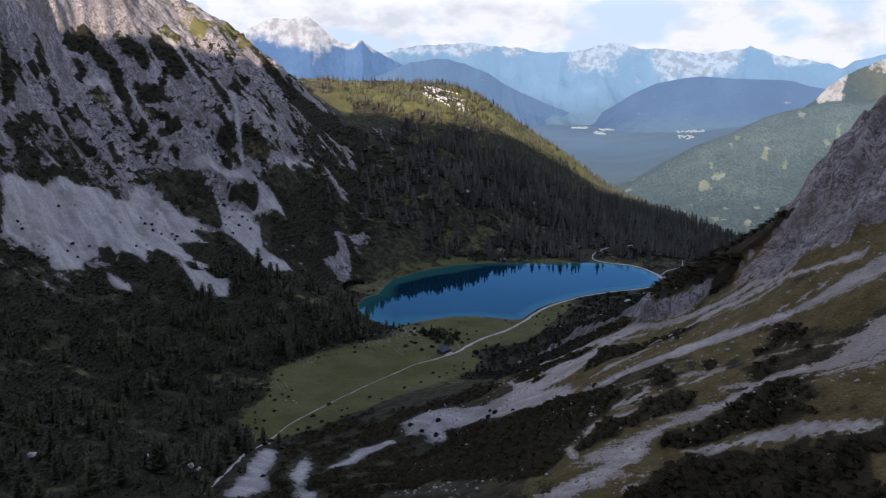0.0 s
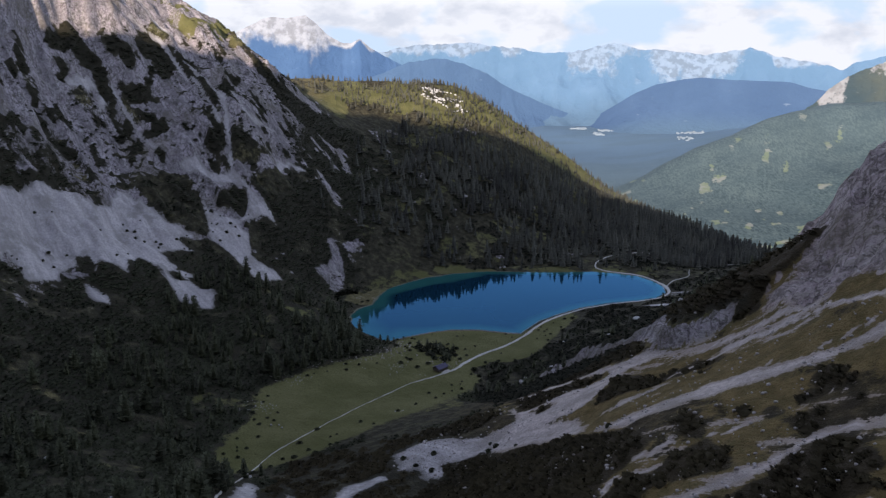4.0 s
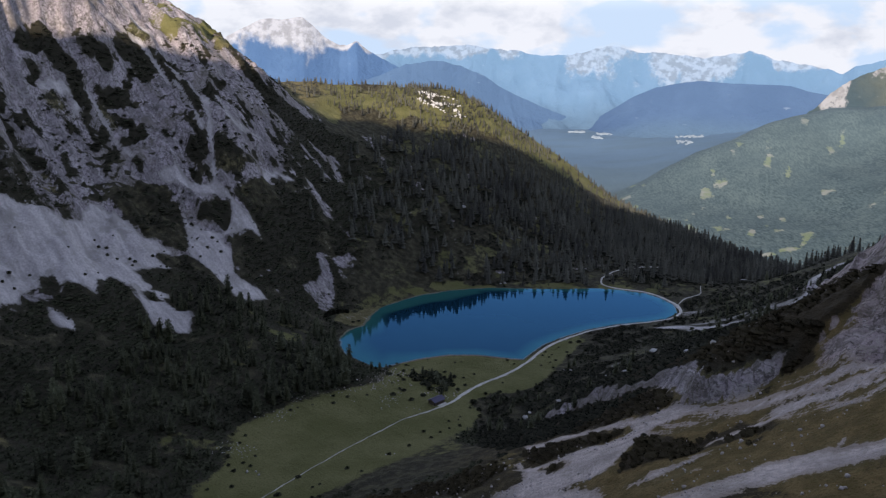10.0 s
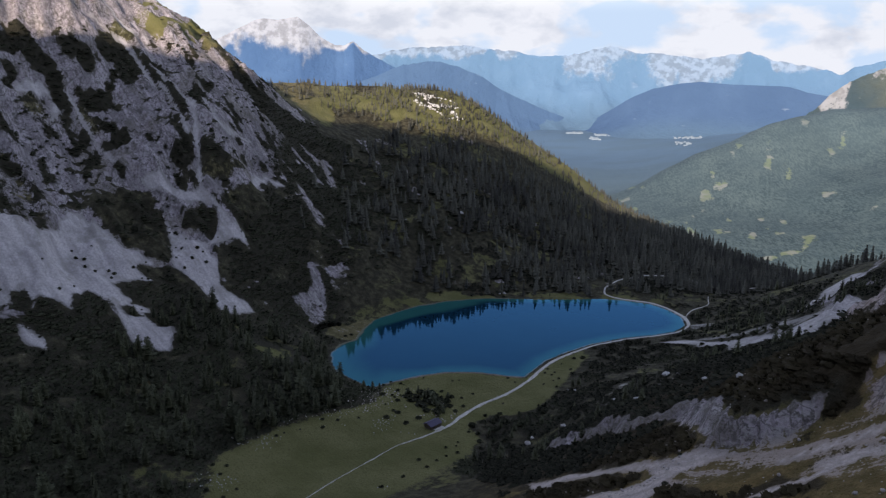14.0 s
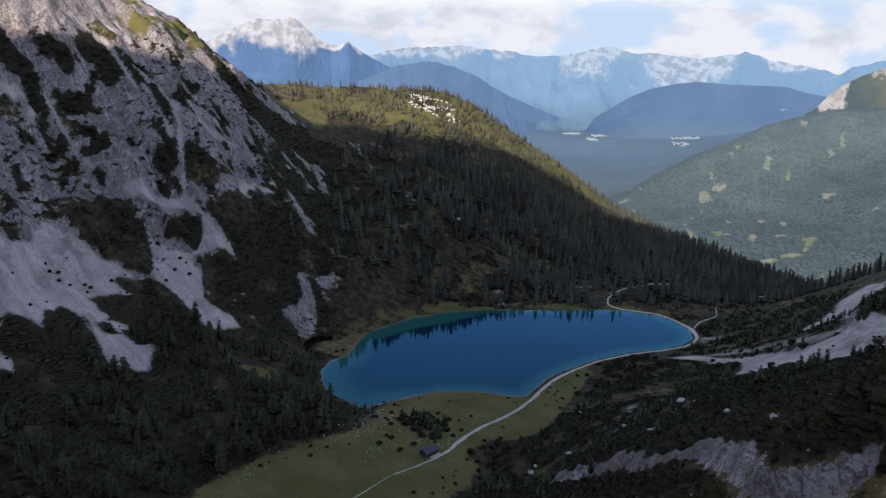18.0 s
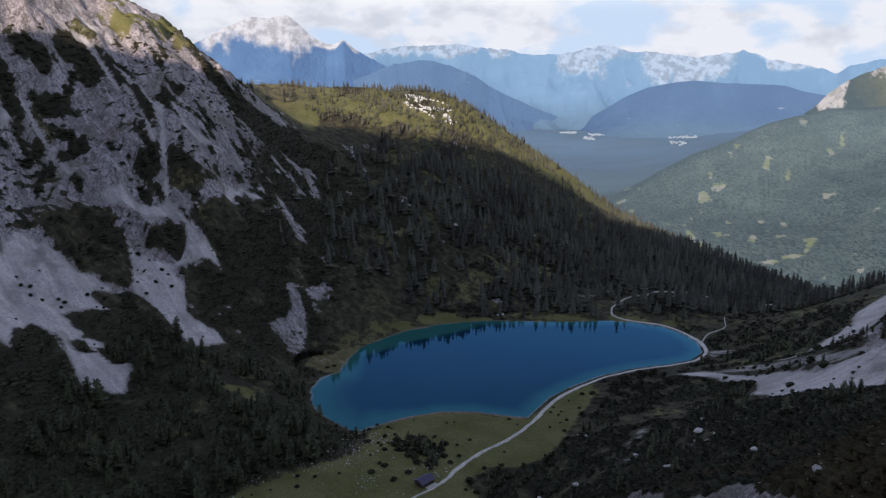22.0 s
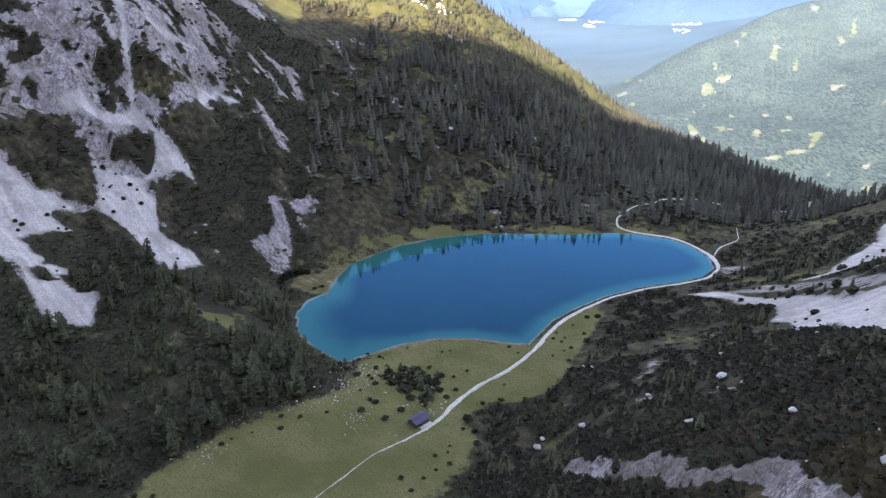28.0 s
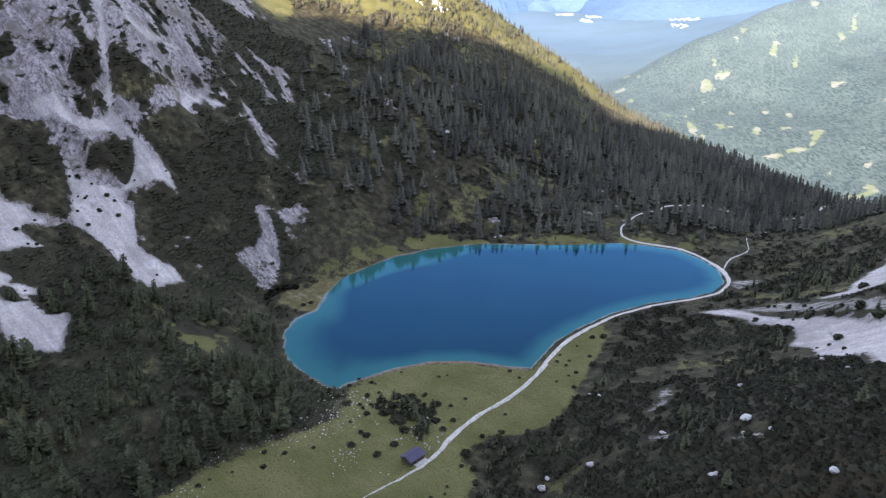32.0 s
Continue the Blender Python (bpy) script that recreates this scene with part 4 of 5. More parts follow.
gx = spread(-352, 232, 2.0, -4600, 4600, 1.021)
gy = spread(135, 880, 2.0, -3200, 4950, 1.021)
GX, GY = np.meshgrid(gx, gy)
GZ = ground_height(GX, GY)
slope = np.hypot(np.gradient(GZ, gx, axis=1), np.gradient(GZ, gy, axis=0))
rock, scree, grass, wood, glade, haze, thicket_floor = covers(GX, GY, GZ, slope)
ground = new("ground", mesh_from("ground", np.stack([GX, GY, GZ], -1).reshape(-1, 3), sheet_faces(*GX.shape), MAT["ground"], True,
                                 rock=rock, scree=scree, grass=grass, dry=np.max([smooth(15, 45, GX) * smooth(420, 340, GY), smooth(-130, -170, GX) * smooth(230, 200, GZ), smooth(4, -3, away(RUBBLE_BANDS[3], GX, GY, True))], 0), iron=smooth(-10, 40, GX) * smooth(430, 350, GY) * (1 - 0.9 * smooth(-4, 0, bluff(GX, GY)) * smooth(12, 7, bluff(GX, GY))), wood=wood, glade=glade, haze=haze, thicket_floor=thicket_floor * (1 - np.minimum(scree, 1))))
tagged(ground, "alpine cirque floor of grass, scree and grey limestone", "ground", kind="structure")


def sample(field, x, y):
    """A field of the sheet, read between its points."""
    i = np.clip(np.searchsorted(gx, x) - 1, 0, len(gx) - 2)
    j = np.clip(np.searchsorted(gy, y) - 1, 0, len(gy) - 2)
    u, v = (x - gx[i]) / (gx[i + 1] - gx[i]), (y - gy[j]) / (gy[j + 1] - gy[j])
    return (field[j, i] * (1 - u) + field[j, i + 1] * u) * (1 - v) + (field[j + 1, i] * (1 - u) + field[j + 1, i + 1] * u) * v


def height(x, y):
    return sample(GZ, np.asarray(x, float), np.asarray(y, float))


# ---- the lake ----
wx, wy = np.arange(-90, 212, 2.5), np.arange(512, 724, 2.5)
WX, WY = np.meshgrid(wx, wy)
wd = away(LAKE, WX, WY, True)
shelf = blot([(-56, 650), (-39, 668), (-16, 682), (4, 694), (30, 700), (36, 691), (8, 678), (-16, 658), (-36, 642), (-50, 640)], WX, WY, 7.0)
faces = sheet_faces(*WX.shape)
faces = faces[(wd.ravel()[faces] < 5).all(1)]
used, faces = np.unique(faces, return_inverse=True)
water = new("water", mesh_from("water", np.stack([WX, WY, np.zeros_like(WX)], -1).reshape(-1, 3)[used], faces.reshape(-1, 4), MAT["water"], True,
                               depth=(np.maximum(0, -wd) * (1 - 0.52 * smooth(-18, -48, WX + 0.3 * (WY - 600)) - 0.72 * smooth(650, 680, WY + 0.35 * WX) * smooth(50, 0, WX)) * (1 - shelf) + shelf * np.minimum(np.maximum(0, -wd), 1.9)).ravel()[used]))
tagged(water, "clear deep blue mountain lake with turquoise shallows", "lake", kind="structure")


def ribbon(name, line, widths, lift, material, label, category):
    """A strip of path laid over the ground along a line."""
    p = np.array(line, float)
    s = np.concatenate([[0], np.cumsum(np.hypot(*np.diff(p, axis=0).T))])
    q = np.arange(0, s[-1], 1.5)
    soft = np.ones(9) / 9
    x, y = (np.convolve(np.pad(np.interp(q, s, p[:, k]), 4, "edge"), soft, "valid") for k in (0, 1))
    w = np.interp(q, s, np.interp(np.linspace(0, 1, len(s)), np.linspace(0, 1, len(widths)), widths)) * (1 + 0.25 * value(q / 9, q * 0, 5))
    tx, ty = np.gradient(x), np.gradient(y)
    n = np.hypot(tx, ty)
    rows = []
    for k in (-1.0, -0.5, 0.0, 0.5, 1.0):
        wob = 0.35 * value(q / 3, q * 0 + 7 * k, 8) if abs(k) == 1 else 0
        px, py = x - ty / n * (k * w / 2 + wob), y + tx / n * (k * w / 2 + wob)
        rows.append(np.stack([px, py, height(px, py) + (lift if abs(k) < 1 else -0.15)], -1))
    ob = new(name, mesh_from(name, np.stack(rows, 1).reshape(-1, 3), sheet_faces(len(q), 5), material, True))
    return tagged(ob, label, category, kind="structure")


ribbon("path", TRAIL, [1.2, 1.3, 0.8, 0.36, 0.34, 0.5, 1.2, 2.2, 3.2, 2.6, 2.4, 2.6, 2.9], 0.30, MAT["path"], "pale gravel hiking path through the meadow along the shore", "path")
ribbon("path", SHORE_PATH, [2.7, 3.0, 2.9, 2.6, 2.8, 3.3, 3.8, 3.6, 2.4, 1.9, 1.7], 0.22, MAT["path"], "pale gravel path along the lake shore", "path")
ribbon("path", FAR_PATH, [1.4, 2.4, 2.8, 3.0, 3.2, 2.6, 1.6, 1.8, 1.4], 0.35, MAT["path"], "pale gravel path through the far wood", "path")
ribbon("path", UPPER_PATH, [3.0, 3.6, 3.0], 0.35, MAT["path"], "pale gravel path climbing through spruce wood", "path")
ribbon("path", LINK_PATH, [0.8, 1.3, 0.9, 0.5], 0.25, MAT["path"], "narrow pale footpath above the lake shore", "path")
ribbon("shore", [(58, 543), (47, 546), (27, 552), (7, 552.5), (-10, 546.5), (-26, 537.5), (-40, 529.5), (-53, 540)], [3.4, 3.2, 4.2, 3.8, 3.8, 2.4], 0.10, MAT["beach"],
       "narrow brown gravel shore below the meadow", "shore")


# ---- far mountains ----
def mountain(name, crest, foot, reach, back, roughness, bald, material, label, seed):
    """A range along its crest; bald names stretches of bare rock: middle, half width, depth below the crest."""
    c = np.array(crest, float)
    s = np.concatenate([[0], np.cumsum(np.hypot(*np.diff(c[:, :2], axis=0).T))])
    q = np.linspace(0, s[-1], 400)
    x, y, z = (np.interp(q, s, c[:, k]) for k in range(3))
    z = z + min(1, roughness / 100) * (16 * fbm(q, q * 0, 170, 6, seed) + 9 * fbm(q, q * 0, 60, 4, seed + 1, True) - 4)
    rows, bare, ribs, foot_haze = [], [], [], []
    for v in np.concatenate([np.linspace(-0.35, 0, 7), np.linspace(0, 1, 46)]):
        out = v * reach if v > 0 else v * back
        bend = 150 * fbm(q, out * 0.5 + q * 0, 420, 2, seed + 5)
        rib = 0.5 * (fbm(q + 2.2 * bend + 0.5 * out, out * 0.45 + q * 0, 460, 6, seed + 3, True) + fbm(q - 1.8 * bend - 0.6 * out, out * 0.6 + q * 0, 330, 6, seed + 4, True)) + 0.25
        spur = (rib - 0.8) * roughness * min(1, abs(v) * 6) * (1 - 0.75 * abs(v))
        high = (1 - abs(v)) ** 1.9
        a = np.hypot(x, y - 100)
        px, py = x - x / a * out, y - (y - 100) / a * out
        rows.append(np.stack([px, py, foot + (z - foot) * high + spur], -1))
        b = np.zeros_like(q)
        for middle, half, depth in bald:
            b = np.maximum(b, np.clip(1.25 - ((x - middle) / half) ** 2, 0, 1) * np.clip(1 - (1 - high) / depth + 0.45 * (rib - 0.6) + 0.9 * fbm(q + 0.6 * bend + 0.5 * out, out * 0.8 + q * 0, 130, 5, seed + 9), 0, 1.3))
        bare.append(b)
        ribs.append(rib)
        # share of painted haze, growing towards the foot
        foot_haze.append(np.full(len(q), float(smooth(0.55, 0.1, high))))
    rows = np.stack(rows)
    faces = sheet_faces(*rows.shape[:2]).reshape(rows.shape[0] - 1, -1, 4)
    faces = np.delete(faces, 6, 0).reshape(-1, 4)  # the crest's edge stays sharp
    ob = new(name, mesh_from(name, rows.reshape(-1, 3), faces, material, True, bald=np.stack(bare), rib=np.stack(ribs), foot_haze=np.stack(foot_haze)))
    return tagged(ob, label, "mountain", kind="structure")


# the blue in these wood and rock colours is painted haze
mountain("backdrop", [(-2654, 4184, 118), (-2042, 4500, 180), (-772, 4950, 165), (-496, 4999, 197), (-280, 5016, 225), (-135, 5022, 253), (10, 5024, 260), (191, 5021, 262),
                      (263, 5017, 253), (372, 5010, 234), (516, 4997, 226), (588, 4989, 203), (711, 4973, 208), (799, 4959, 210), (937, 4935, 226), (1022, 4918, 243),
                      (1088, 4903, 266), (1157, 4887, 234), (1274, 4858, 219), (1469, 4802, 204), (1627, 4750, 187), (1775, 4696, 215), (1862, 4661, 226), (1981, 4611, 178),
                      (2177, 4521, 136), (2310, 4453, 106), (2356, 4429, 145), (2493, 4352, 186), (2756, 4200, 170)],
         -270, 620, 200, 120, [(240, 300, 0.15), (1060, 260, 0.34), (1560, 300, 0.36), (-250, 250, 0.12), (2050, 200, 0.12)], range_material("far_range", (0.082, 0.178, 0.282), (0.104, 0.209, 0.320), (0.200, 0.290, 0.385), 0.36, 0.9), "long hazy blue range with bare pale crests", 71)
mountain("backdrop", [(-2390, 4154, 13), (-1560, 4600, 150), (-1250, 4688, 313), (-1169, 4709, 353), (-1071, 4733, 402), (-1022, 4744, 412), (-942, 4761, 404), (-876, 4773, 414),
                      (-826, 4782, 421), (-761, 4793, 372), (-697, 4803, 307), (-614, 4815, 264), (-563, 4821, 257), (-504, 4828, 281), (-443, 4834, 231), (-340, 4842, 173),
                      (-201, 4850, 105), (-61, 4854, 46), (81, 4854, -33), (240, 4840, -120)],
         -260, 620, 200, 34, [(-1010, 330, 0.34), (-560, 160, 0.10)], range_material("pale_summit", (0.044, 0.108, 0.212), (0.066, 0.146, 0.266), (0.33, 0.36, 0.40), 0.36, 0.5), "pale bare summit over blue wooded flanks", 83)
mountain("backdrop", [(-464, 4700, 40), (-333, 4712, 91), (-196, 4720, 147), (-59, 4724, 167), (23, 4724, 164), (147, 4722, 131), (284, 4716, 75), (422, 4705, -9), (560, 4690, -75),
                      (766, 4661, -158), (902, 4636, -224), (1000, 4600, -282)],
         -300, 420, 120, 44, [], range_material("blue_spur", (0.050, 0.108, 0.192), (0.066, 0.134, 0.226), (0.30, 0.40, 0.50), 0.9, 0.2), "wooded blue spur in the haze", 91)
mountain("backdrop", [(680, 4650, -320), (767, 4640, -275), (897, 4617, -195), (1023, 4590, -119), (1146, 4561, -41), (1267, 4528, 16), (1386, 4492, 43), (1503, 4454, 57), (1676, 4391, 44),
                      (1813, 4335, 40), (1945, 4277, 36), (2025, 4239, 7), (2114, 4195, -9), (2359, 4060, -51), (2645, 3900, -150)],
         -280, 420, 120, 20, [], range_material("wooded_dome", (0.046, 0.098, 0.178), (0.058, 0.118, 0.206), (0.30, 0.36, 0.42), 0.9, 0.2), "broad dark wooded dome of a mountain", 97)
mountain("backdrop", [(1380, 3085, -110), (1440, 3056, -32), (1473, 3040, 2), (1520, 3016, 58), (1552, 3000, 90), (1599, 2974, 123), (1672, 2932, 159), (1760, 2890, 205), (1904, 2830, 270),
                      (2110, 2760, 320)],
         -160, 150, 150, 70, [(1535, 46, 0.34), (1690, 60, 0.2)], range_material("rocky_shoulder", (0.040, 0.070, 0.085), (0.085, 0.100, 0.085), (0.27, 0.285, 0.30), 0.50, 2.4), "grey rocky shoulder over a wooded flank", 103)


# ---- plants ----
def kite(v, f, root, tip, wide, sag):
    """One flat spray of needles: a kite folded along its spine."""
    r, t = np.array(root), np.array(tip)
    side = np.cross(t - r, (0, 0, 1.0))
    side = side / (np.linalg.norm(side) + 1e-9) * wide
    m = r * 0.45 + t * 0.55
    k = len(v)
    v += [r, m + side - (0, 0, sag), t, m - side - (0, 0, sag)]
    f += [(k, k + 1, k + 2), (k, k + 2, k + 3)]


def cone(v, f, z0, z1, radius, sides):
    k = len(v)
    for i in range(sides):
        a = i * math.tau / sides
        v.append(np.array((radius * math.cos(a), radius * math.sin(a), z0)))
    v.append(np.array((0, 0, z1)))
    f += [(k + i, k + (i + 1) % sides, k + sides) for i in range(sides)]


def spruce_crown(rng, tiers, sprays, wide=0.19, power=0.85, low=0.10):
    """Crown of a conifer one unit high: tiers of drooping sprays about a dark core."""
    v, f = [], []
    cone(v, f, low, 0.97, wide * 0.55, 6)
    for k in range(tiers):
        h = low + (0.97 - low) * (k + 0.5 * rng.random()) / tiers
        r = wide * ((1 - h) / (1 - low)) ** power + 0.012
        turn = rng.random() * math.tau
        for i in range(sprays):
            a = turn + (i + 0.35 * rng.random()) * math.tau / sprays
            reach = r * (0.72 + 0.5 * rng.random())
            kite(v, f, (0, 0, h + 0.07), (reach * math.cos(a), reach * math.sin(a), h - 0.05 * rng.random() - 0.015), reach * 0.42, 0.012)
    return np.array(v), np.array(f)


def larch_crown(rng, tiers, sprays, wide):
    """A fuller, rounder crown one unit high, of short upturned sprays about a dark core."""
    v, f = [], []
    cone(v, f, 0.06, 0.93, wide * 0.62, 7)
    for k in range(tiers):
        h = 0.06 + 0.90 * (k + 0.6 * rng.random()) / tiers
        r = wide * min(1, 0.6 + 1.6 * h) * (1 - h) ** 0.55 * 1.15 + 0.015
        turn = rng.random() * math.tau
        for i in range(sprays):
            a = turn + (i + 0.6 * rng.random()) * math.tau / sprays
            reach = r * (0.6 + 0.6 * rng.random())
            kite(v, f, (0.3 * reach * math.cos(a), 0.3 * reach * math.sin(a), h - 0.03), (reach * math.cos(a), reach * math.sin(a), h + 0.05 * rng.random() - 0.01), reach * 0.4, 0.02)
    return np.array(v), np.array(f)


def shrub_crown(rng, sprays, size=1.0):
    """A low mound of upturned pine twigs, about one unit across."""
    v, f = [], []
    cone(v, f, -0.12, 0.22, 0.44, 7)
    for i in range(sprays):
        a, d = rng.random() * math.tau, 0.48 * rng.random() ** 0.6
        h = 0.06 + 0.26 * (1 - (d / 0.5) ** 2)
        root = (d * 0.7 * math.cos(a), d * 0.7 * math.sin(a), h - 0.13)
        kite(v, f, root, (d * 1.12 * math.cos(a), d * 1.12 * math.sin(a), h + 0.04 + 0.11 * size * rng.random()), (0.07 + 0.06 * rng.random()) * size, 0.02)
    return np.array(v), np.array(f)


def trunk_shape(sides=6):
    v, f = [], []
    for z, r in ((-0.06, 0.028), (0.04, 0.018), (0.5, 0.011), (0.92, 0.003)):
        for i in range(sides):
            a = i * math.tau / sides
            v.append((r * math.cos(a), r * math.sin(a), z))
    for k in range(3):
        for i in range(sides):
            a, b = k * sides + i, k * sides + (i + 1) % sides
            f += [(a, b, b + sides), (a, b + sides, a + sides)]
    return np.array(v), np.array(f)


def planted(name, shapes, x, y, z, tall, wide, material, seed, lean=0.0):
    """Many copies of a few shapes joined into one mesh, each turned, sized and toned for itself."""
    rng = np.random.default_rng(seed)
    which, turn, tone = rng.integers(0, len(shapes), len(x)), rng.random(len(x)) * math.tau, rng.random(len(x))
    tone = np.clip(0.55 * tone + 0.22 + lean + 0.85 * fbm(x, y, 24, 4, seed), 0, 1)
    vs, fs, ts, count = [], [], [], 0
    for k, (sv, sf) in enumerate(shapes):
        i = np.nonzero(which == k)[0]
        if not len(i):
            continue
        c, s = np.cos(turn[i])[:, None], np.sin(turn[i])[:, None]
        px = (sv[None, :, 0] * c - sv[None, :, 1] * s) * wide[i, None] + x[i, None]
        py = (sv[None, :, 0] * s + sv[None, :, 1] * c) * wide[i, None] + y[i, None]
        pz = sv[None, :, 2] * tall[i, None] + z[i, None]
        vs.append(np.stack([px, py, pz], -1).reshape(-1, 3))
        fs.append((sf[None] + (np.arange(len(i)) * len(sv))[:, None, None] + count).reshape(-1, 3))
        ts.append(np.repeat(tone[i], len(sv)))
        count += len(i) * len(sv)
    return new(name, mesh_from(name, np.concatenate(vs), np.concatenate(fs), material, False, tone=np.concatenate(ts)))


def strewn(x0, x1, y0, y1, gap, seed):
    """Places spread evenly but unevenly over a field of the plan."""
    rng = np.random.default_rng(seed)
    x, y = np.meshgrid(np.arange(x0, x1, gap), np.arange(y0, y1, gap))
    x, y = x + rng.uniform(-0.5, 0.5, x.shape) * gap, y + rng.uniform(-0.5, 0.5, y.shape) * gap
    return x.ravel(), y.ravel(), rng.random(x.size), rng


def shrub_cover(x, y):
    """How thick dwarf pine grows, 0 to 1."""
    z, sc, ro = height(x, y), sample(scree, x, y), sample(rock, x, y)
    sc = np.max([sc] + [sample(scree, x + dx, y + dy) for dx, dy in ((1.4, 0), (-1.4, 0), (0, 1.4), (0, -1.4))], 0)
    lake, lawn = away(LAKE, x, y, True), away(MEADOW, x, y, True)
    thick = thicket(x, y, z)
    steep = smooth(0.5, 0.9, ro) * (x > 60)
    west = smooth(-95, -125, x + 0.2 * (y - 700)) * smooth(470, 520, y) * smooth(960, 900, y)
    thick = np.maximum(thick, west * 0.22 * smooth(-0.1, 0.25, fbm(x, y, 30, 3, 211)) * smooth(240, 190, z))
    turf = smooth(16, 10, np.hypot((x + 98) / 1.6, y - 553))
    return thick * smooth(0.45, 0.1, sc) * (1 - steep) * (1 - turf) * (lake > 3) * (lawn > 1) * (np.hypot(x - 126, y - 292) > 9) * (away(TRAIL, x, y) > 3.5) * (away(SHORE_PATH, x, y) > 4.6) * (away(FAR_PATH, x, y) > 5) * (away(UPPER_PATH, x, y) > 5) * (away(LINK_PATH, x, y) > 3) * smooth(-2, 4, away(RUBBLE_BANDS[3], x, y, True))


def tree_cover(x, y):
    """How thick spruce and larch stand, 0 to 1."""
    z, sc, ro = height(x, y), sample(scree, x, y), sample(rock, x, y)
    lake, lawn = away(LAKE, x, y, True), away(MEADOW, x, y, True)
    blob, wide = fbm(x, y, 24, 3, 301), fbm(x, y, 70, 3, 303)
    hill = smooth(708, 722, y) * smooth(1260, 1200, y) * smooth(-105, -60, x + 0.25 * (850 - y)) * smooth(620, 540, x)
    hill = hill * (0.42 + 0.28 * smooth(745, 850, y)) * smooth(-0.42, 0.40, blob + 0.4 * fbm(x, y, 9, 2, 307) + 0.5 * smooth(-50, 150, x) - 0.55 * smooth(960, 1060, y) * smooth(110, 80, x))
    glades = sum(smooth(reach, 0.5 * reach, np.hypot(x - gx_, y - gy_)) for gx_, gy_, reach in GLADES)
    hill = hill * (1 - np.clip(glades, 0, 0.95)) * (1 - 0.45 * smooth(1035, 1065, y) * smooth(260, 210, x))
    top = smooth(980, 1030, y) * smooth(1300, 1200, y) * smooth(-260, -200, x) * smooth(200, 120, x) * (0.85 - 0.5 * smooth(-50, -90, x)) * smooth(-0.6, 0.15, blob)
    west = smooth(-48, -60, x) * smooth(380, 430, y) * smooth(600, 560, y) * smooth(-215, -180, x) * 0.8 * smooth(-0.35, 0.35, blob + 0.5 * fbm(x, y, 9, 2, 305)) * smooth(45, 30, z)
    low = smooth(-70, -100, x) * smooth(180, 240, y) * smooth(430, 400, y) * smooth(-330, -280, x) * smooth(-0.3, 0.2, blob)
    east = smooth(20, 50, x) * smooth(360, 400, y) * smooth(720, 660, y) * smooth(300, 240, x) * 0.5 * smooth(-0.1, 0.4, wide + blob)
    clump = 0.55 * smooth(26, 12, np.hypot(x - 28, y - 440)) + 0.75 * smooth(16, 8, np.hypot(x + 2, y - 502))
    out = smooth(700, 760, y) * smooth(190, 230, x) * smooth(560, 480, x) * smooth(1100, 1000, y) * smooth(-0.6, -0.2, blob) * 0.8
    return np.max([hill, top, west, 0.45 * low, east, clump, out], 0) * (1 - smooth(18, 12, np.hypot((x + 98) / 1.6, y - 553))) * smooth(0.4, 0.1, sc) * (lake > 3 + 6 * (y > 685) * (fbm(x, y, 18, 2, 309) > 0)) * (lawn > 2) * (away(SHORE_PATH, x, y) > 4) * (away(FAR_PATH, x, y + 5) > 10) * (away(UPPER_PATH, x, y + 5) > 10) * (away(LINK_PATH, x, y) > 4) * (away(RUBBLE_BANDS[3], x, y, True) > 3)


rng = random.Random(4)
SPRUCES = [spruce_crown(rng, 7, 6, 0.15 + 0.05 * rng.random()) for _ in range(5)]
LARCHES = [larch_crown(rng, 11, 7, 0.20 + 0.07 * rng.random()) for _ in range(4)]
SHRUBS = [shrub_crown(rng, 17) for _ in range(5)]
FINE_SHRUBS = [shrub_crown(rng, 48, 0.58) for _ in range(5)]

x, y, chance, r = strewn(-260, 640, 700, 1300, 5.9, 41)
keep = chance < tree_cover(x, y)
x, y = x[keep], y[keep]
tall = r.triangular(7.0, 13.5, 23.0, len(x)) * (0.5 + 0.5 * smooth(1050, 950, y))
tagged(planted("spruce_forest", SPRUCES, x, y, height(x, y) - 0.3, tall, tall * r.uniform(1.05, 1.5, len(x)), MAT["spruce"], 42),
       "dense dark spruce wood on the hillside behind the lake", "forest", kind="stuff")

x, y, chance, r = strewn(-340, 330, 180, 712, 5.9, 43)
dense = tree_cover(x, y)
keep = chance < dense
x, y = x[keep], y[keep]
tall = r.triangular(3.5, 9.0, 19.0, len(x)) * np.where(x > 0, 0.55, 1.0)
hero = (x > -175) & (x < -40) & (y > 425) & (y < 600) | (x > 10) & (x < 130) & (y > 400)
order = np.argsort(np.hypot(x, y - 380) + 1e5 * ~hero)[:min(260, hero.sum())]
single = np.zeros(len(x), bool)
single[order] = True
rest = ~single
tagged(planted("larch_wood", LARCHES, x[rest], y[rest], height(x[rest], y[rest]) - 0.3, tall[rest], tall[rest] * 0.95, MAT["larch"], 44),
       "open larch and spruce wood on the valley floor", "forest", kind="stuff")

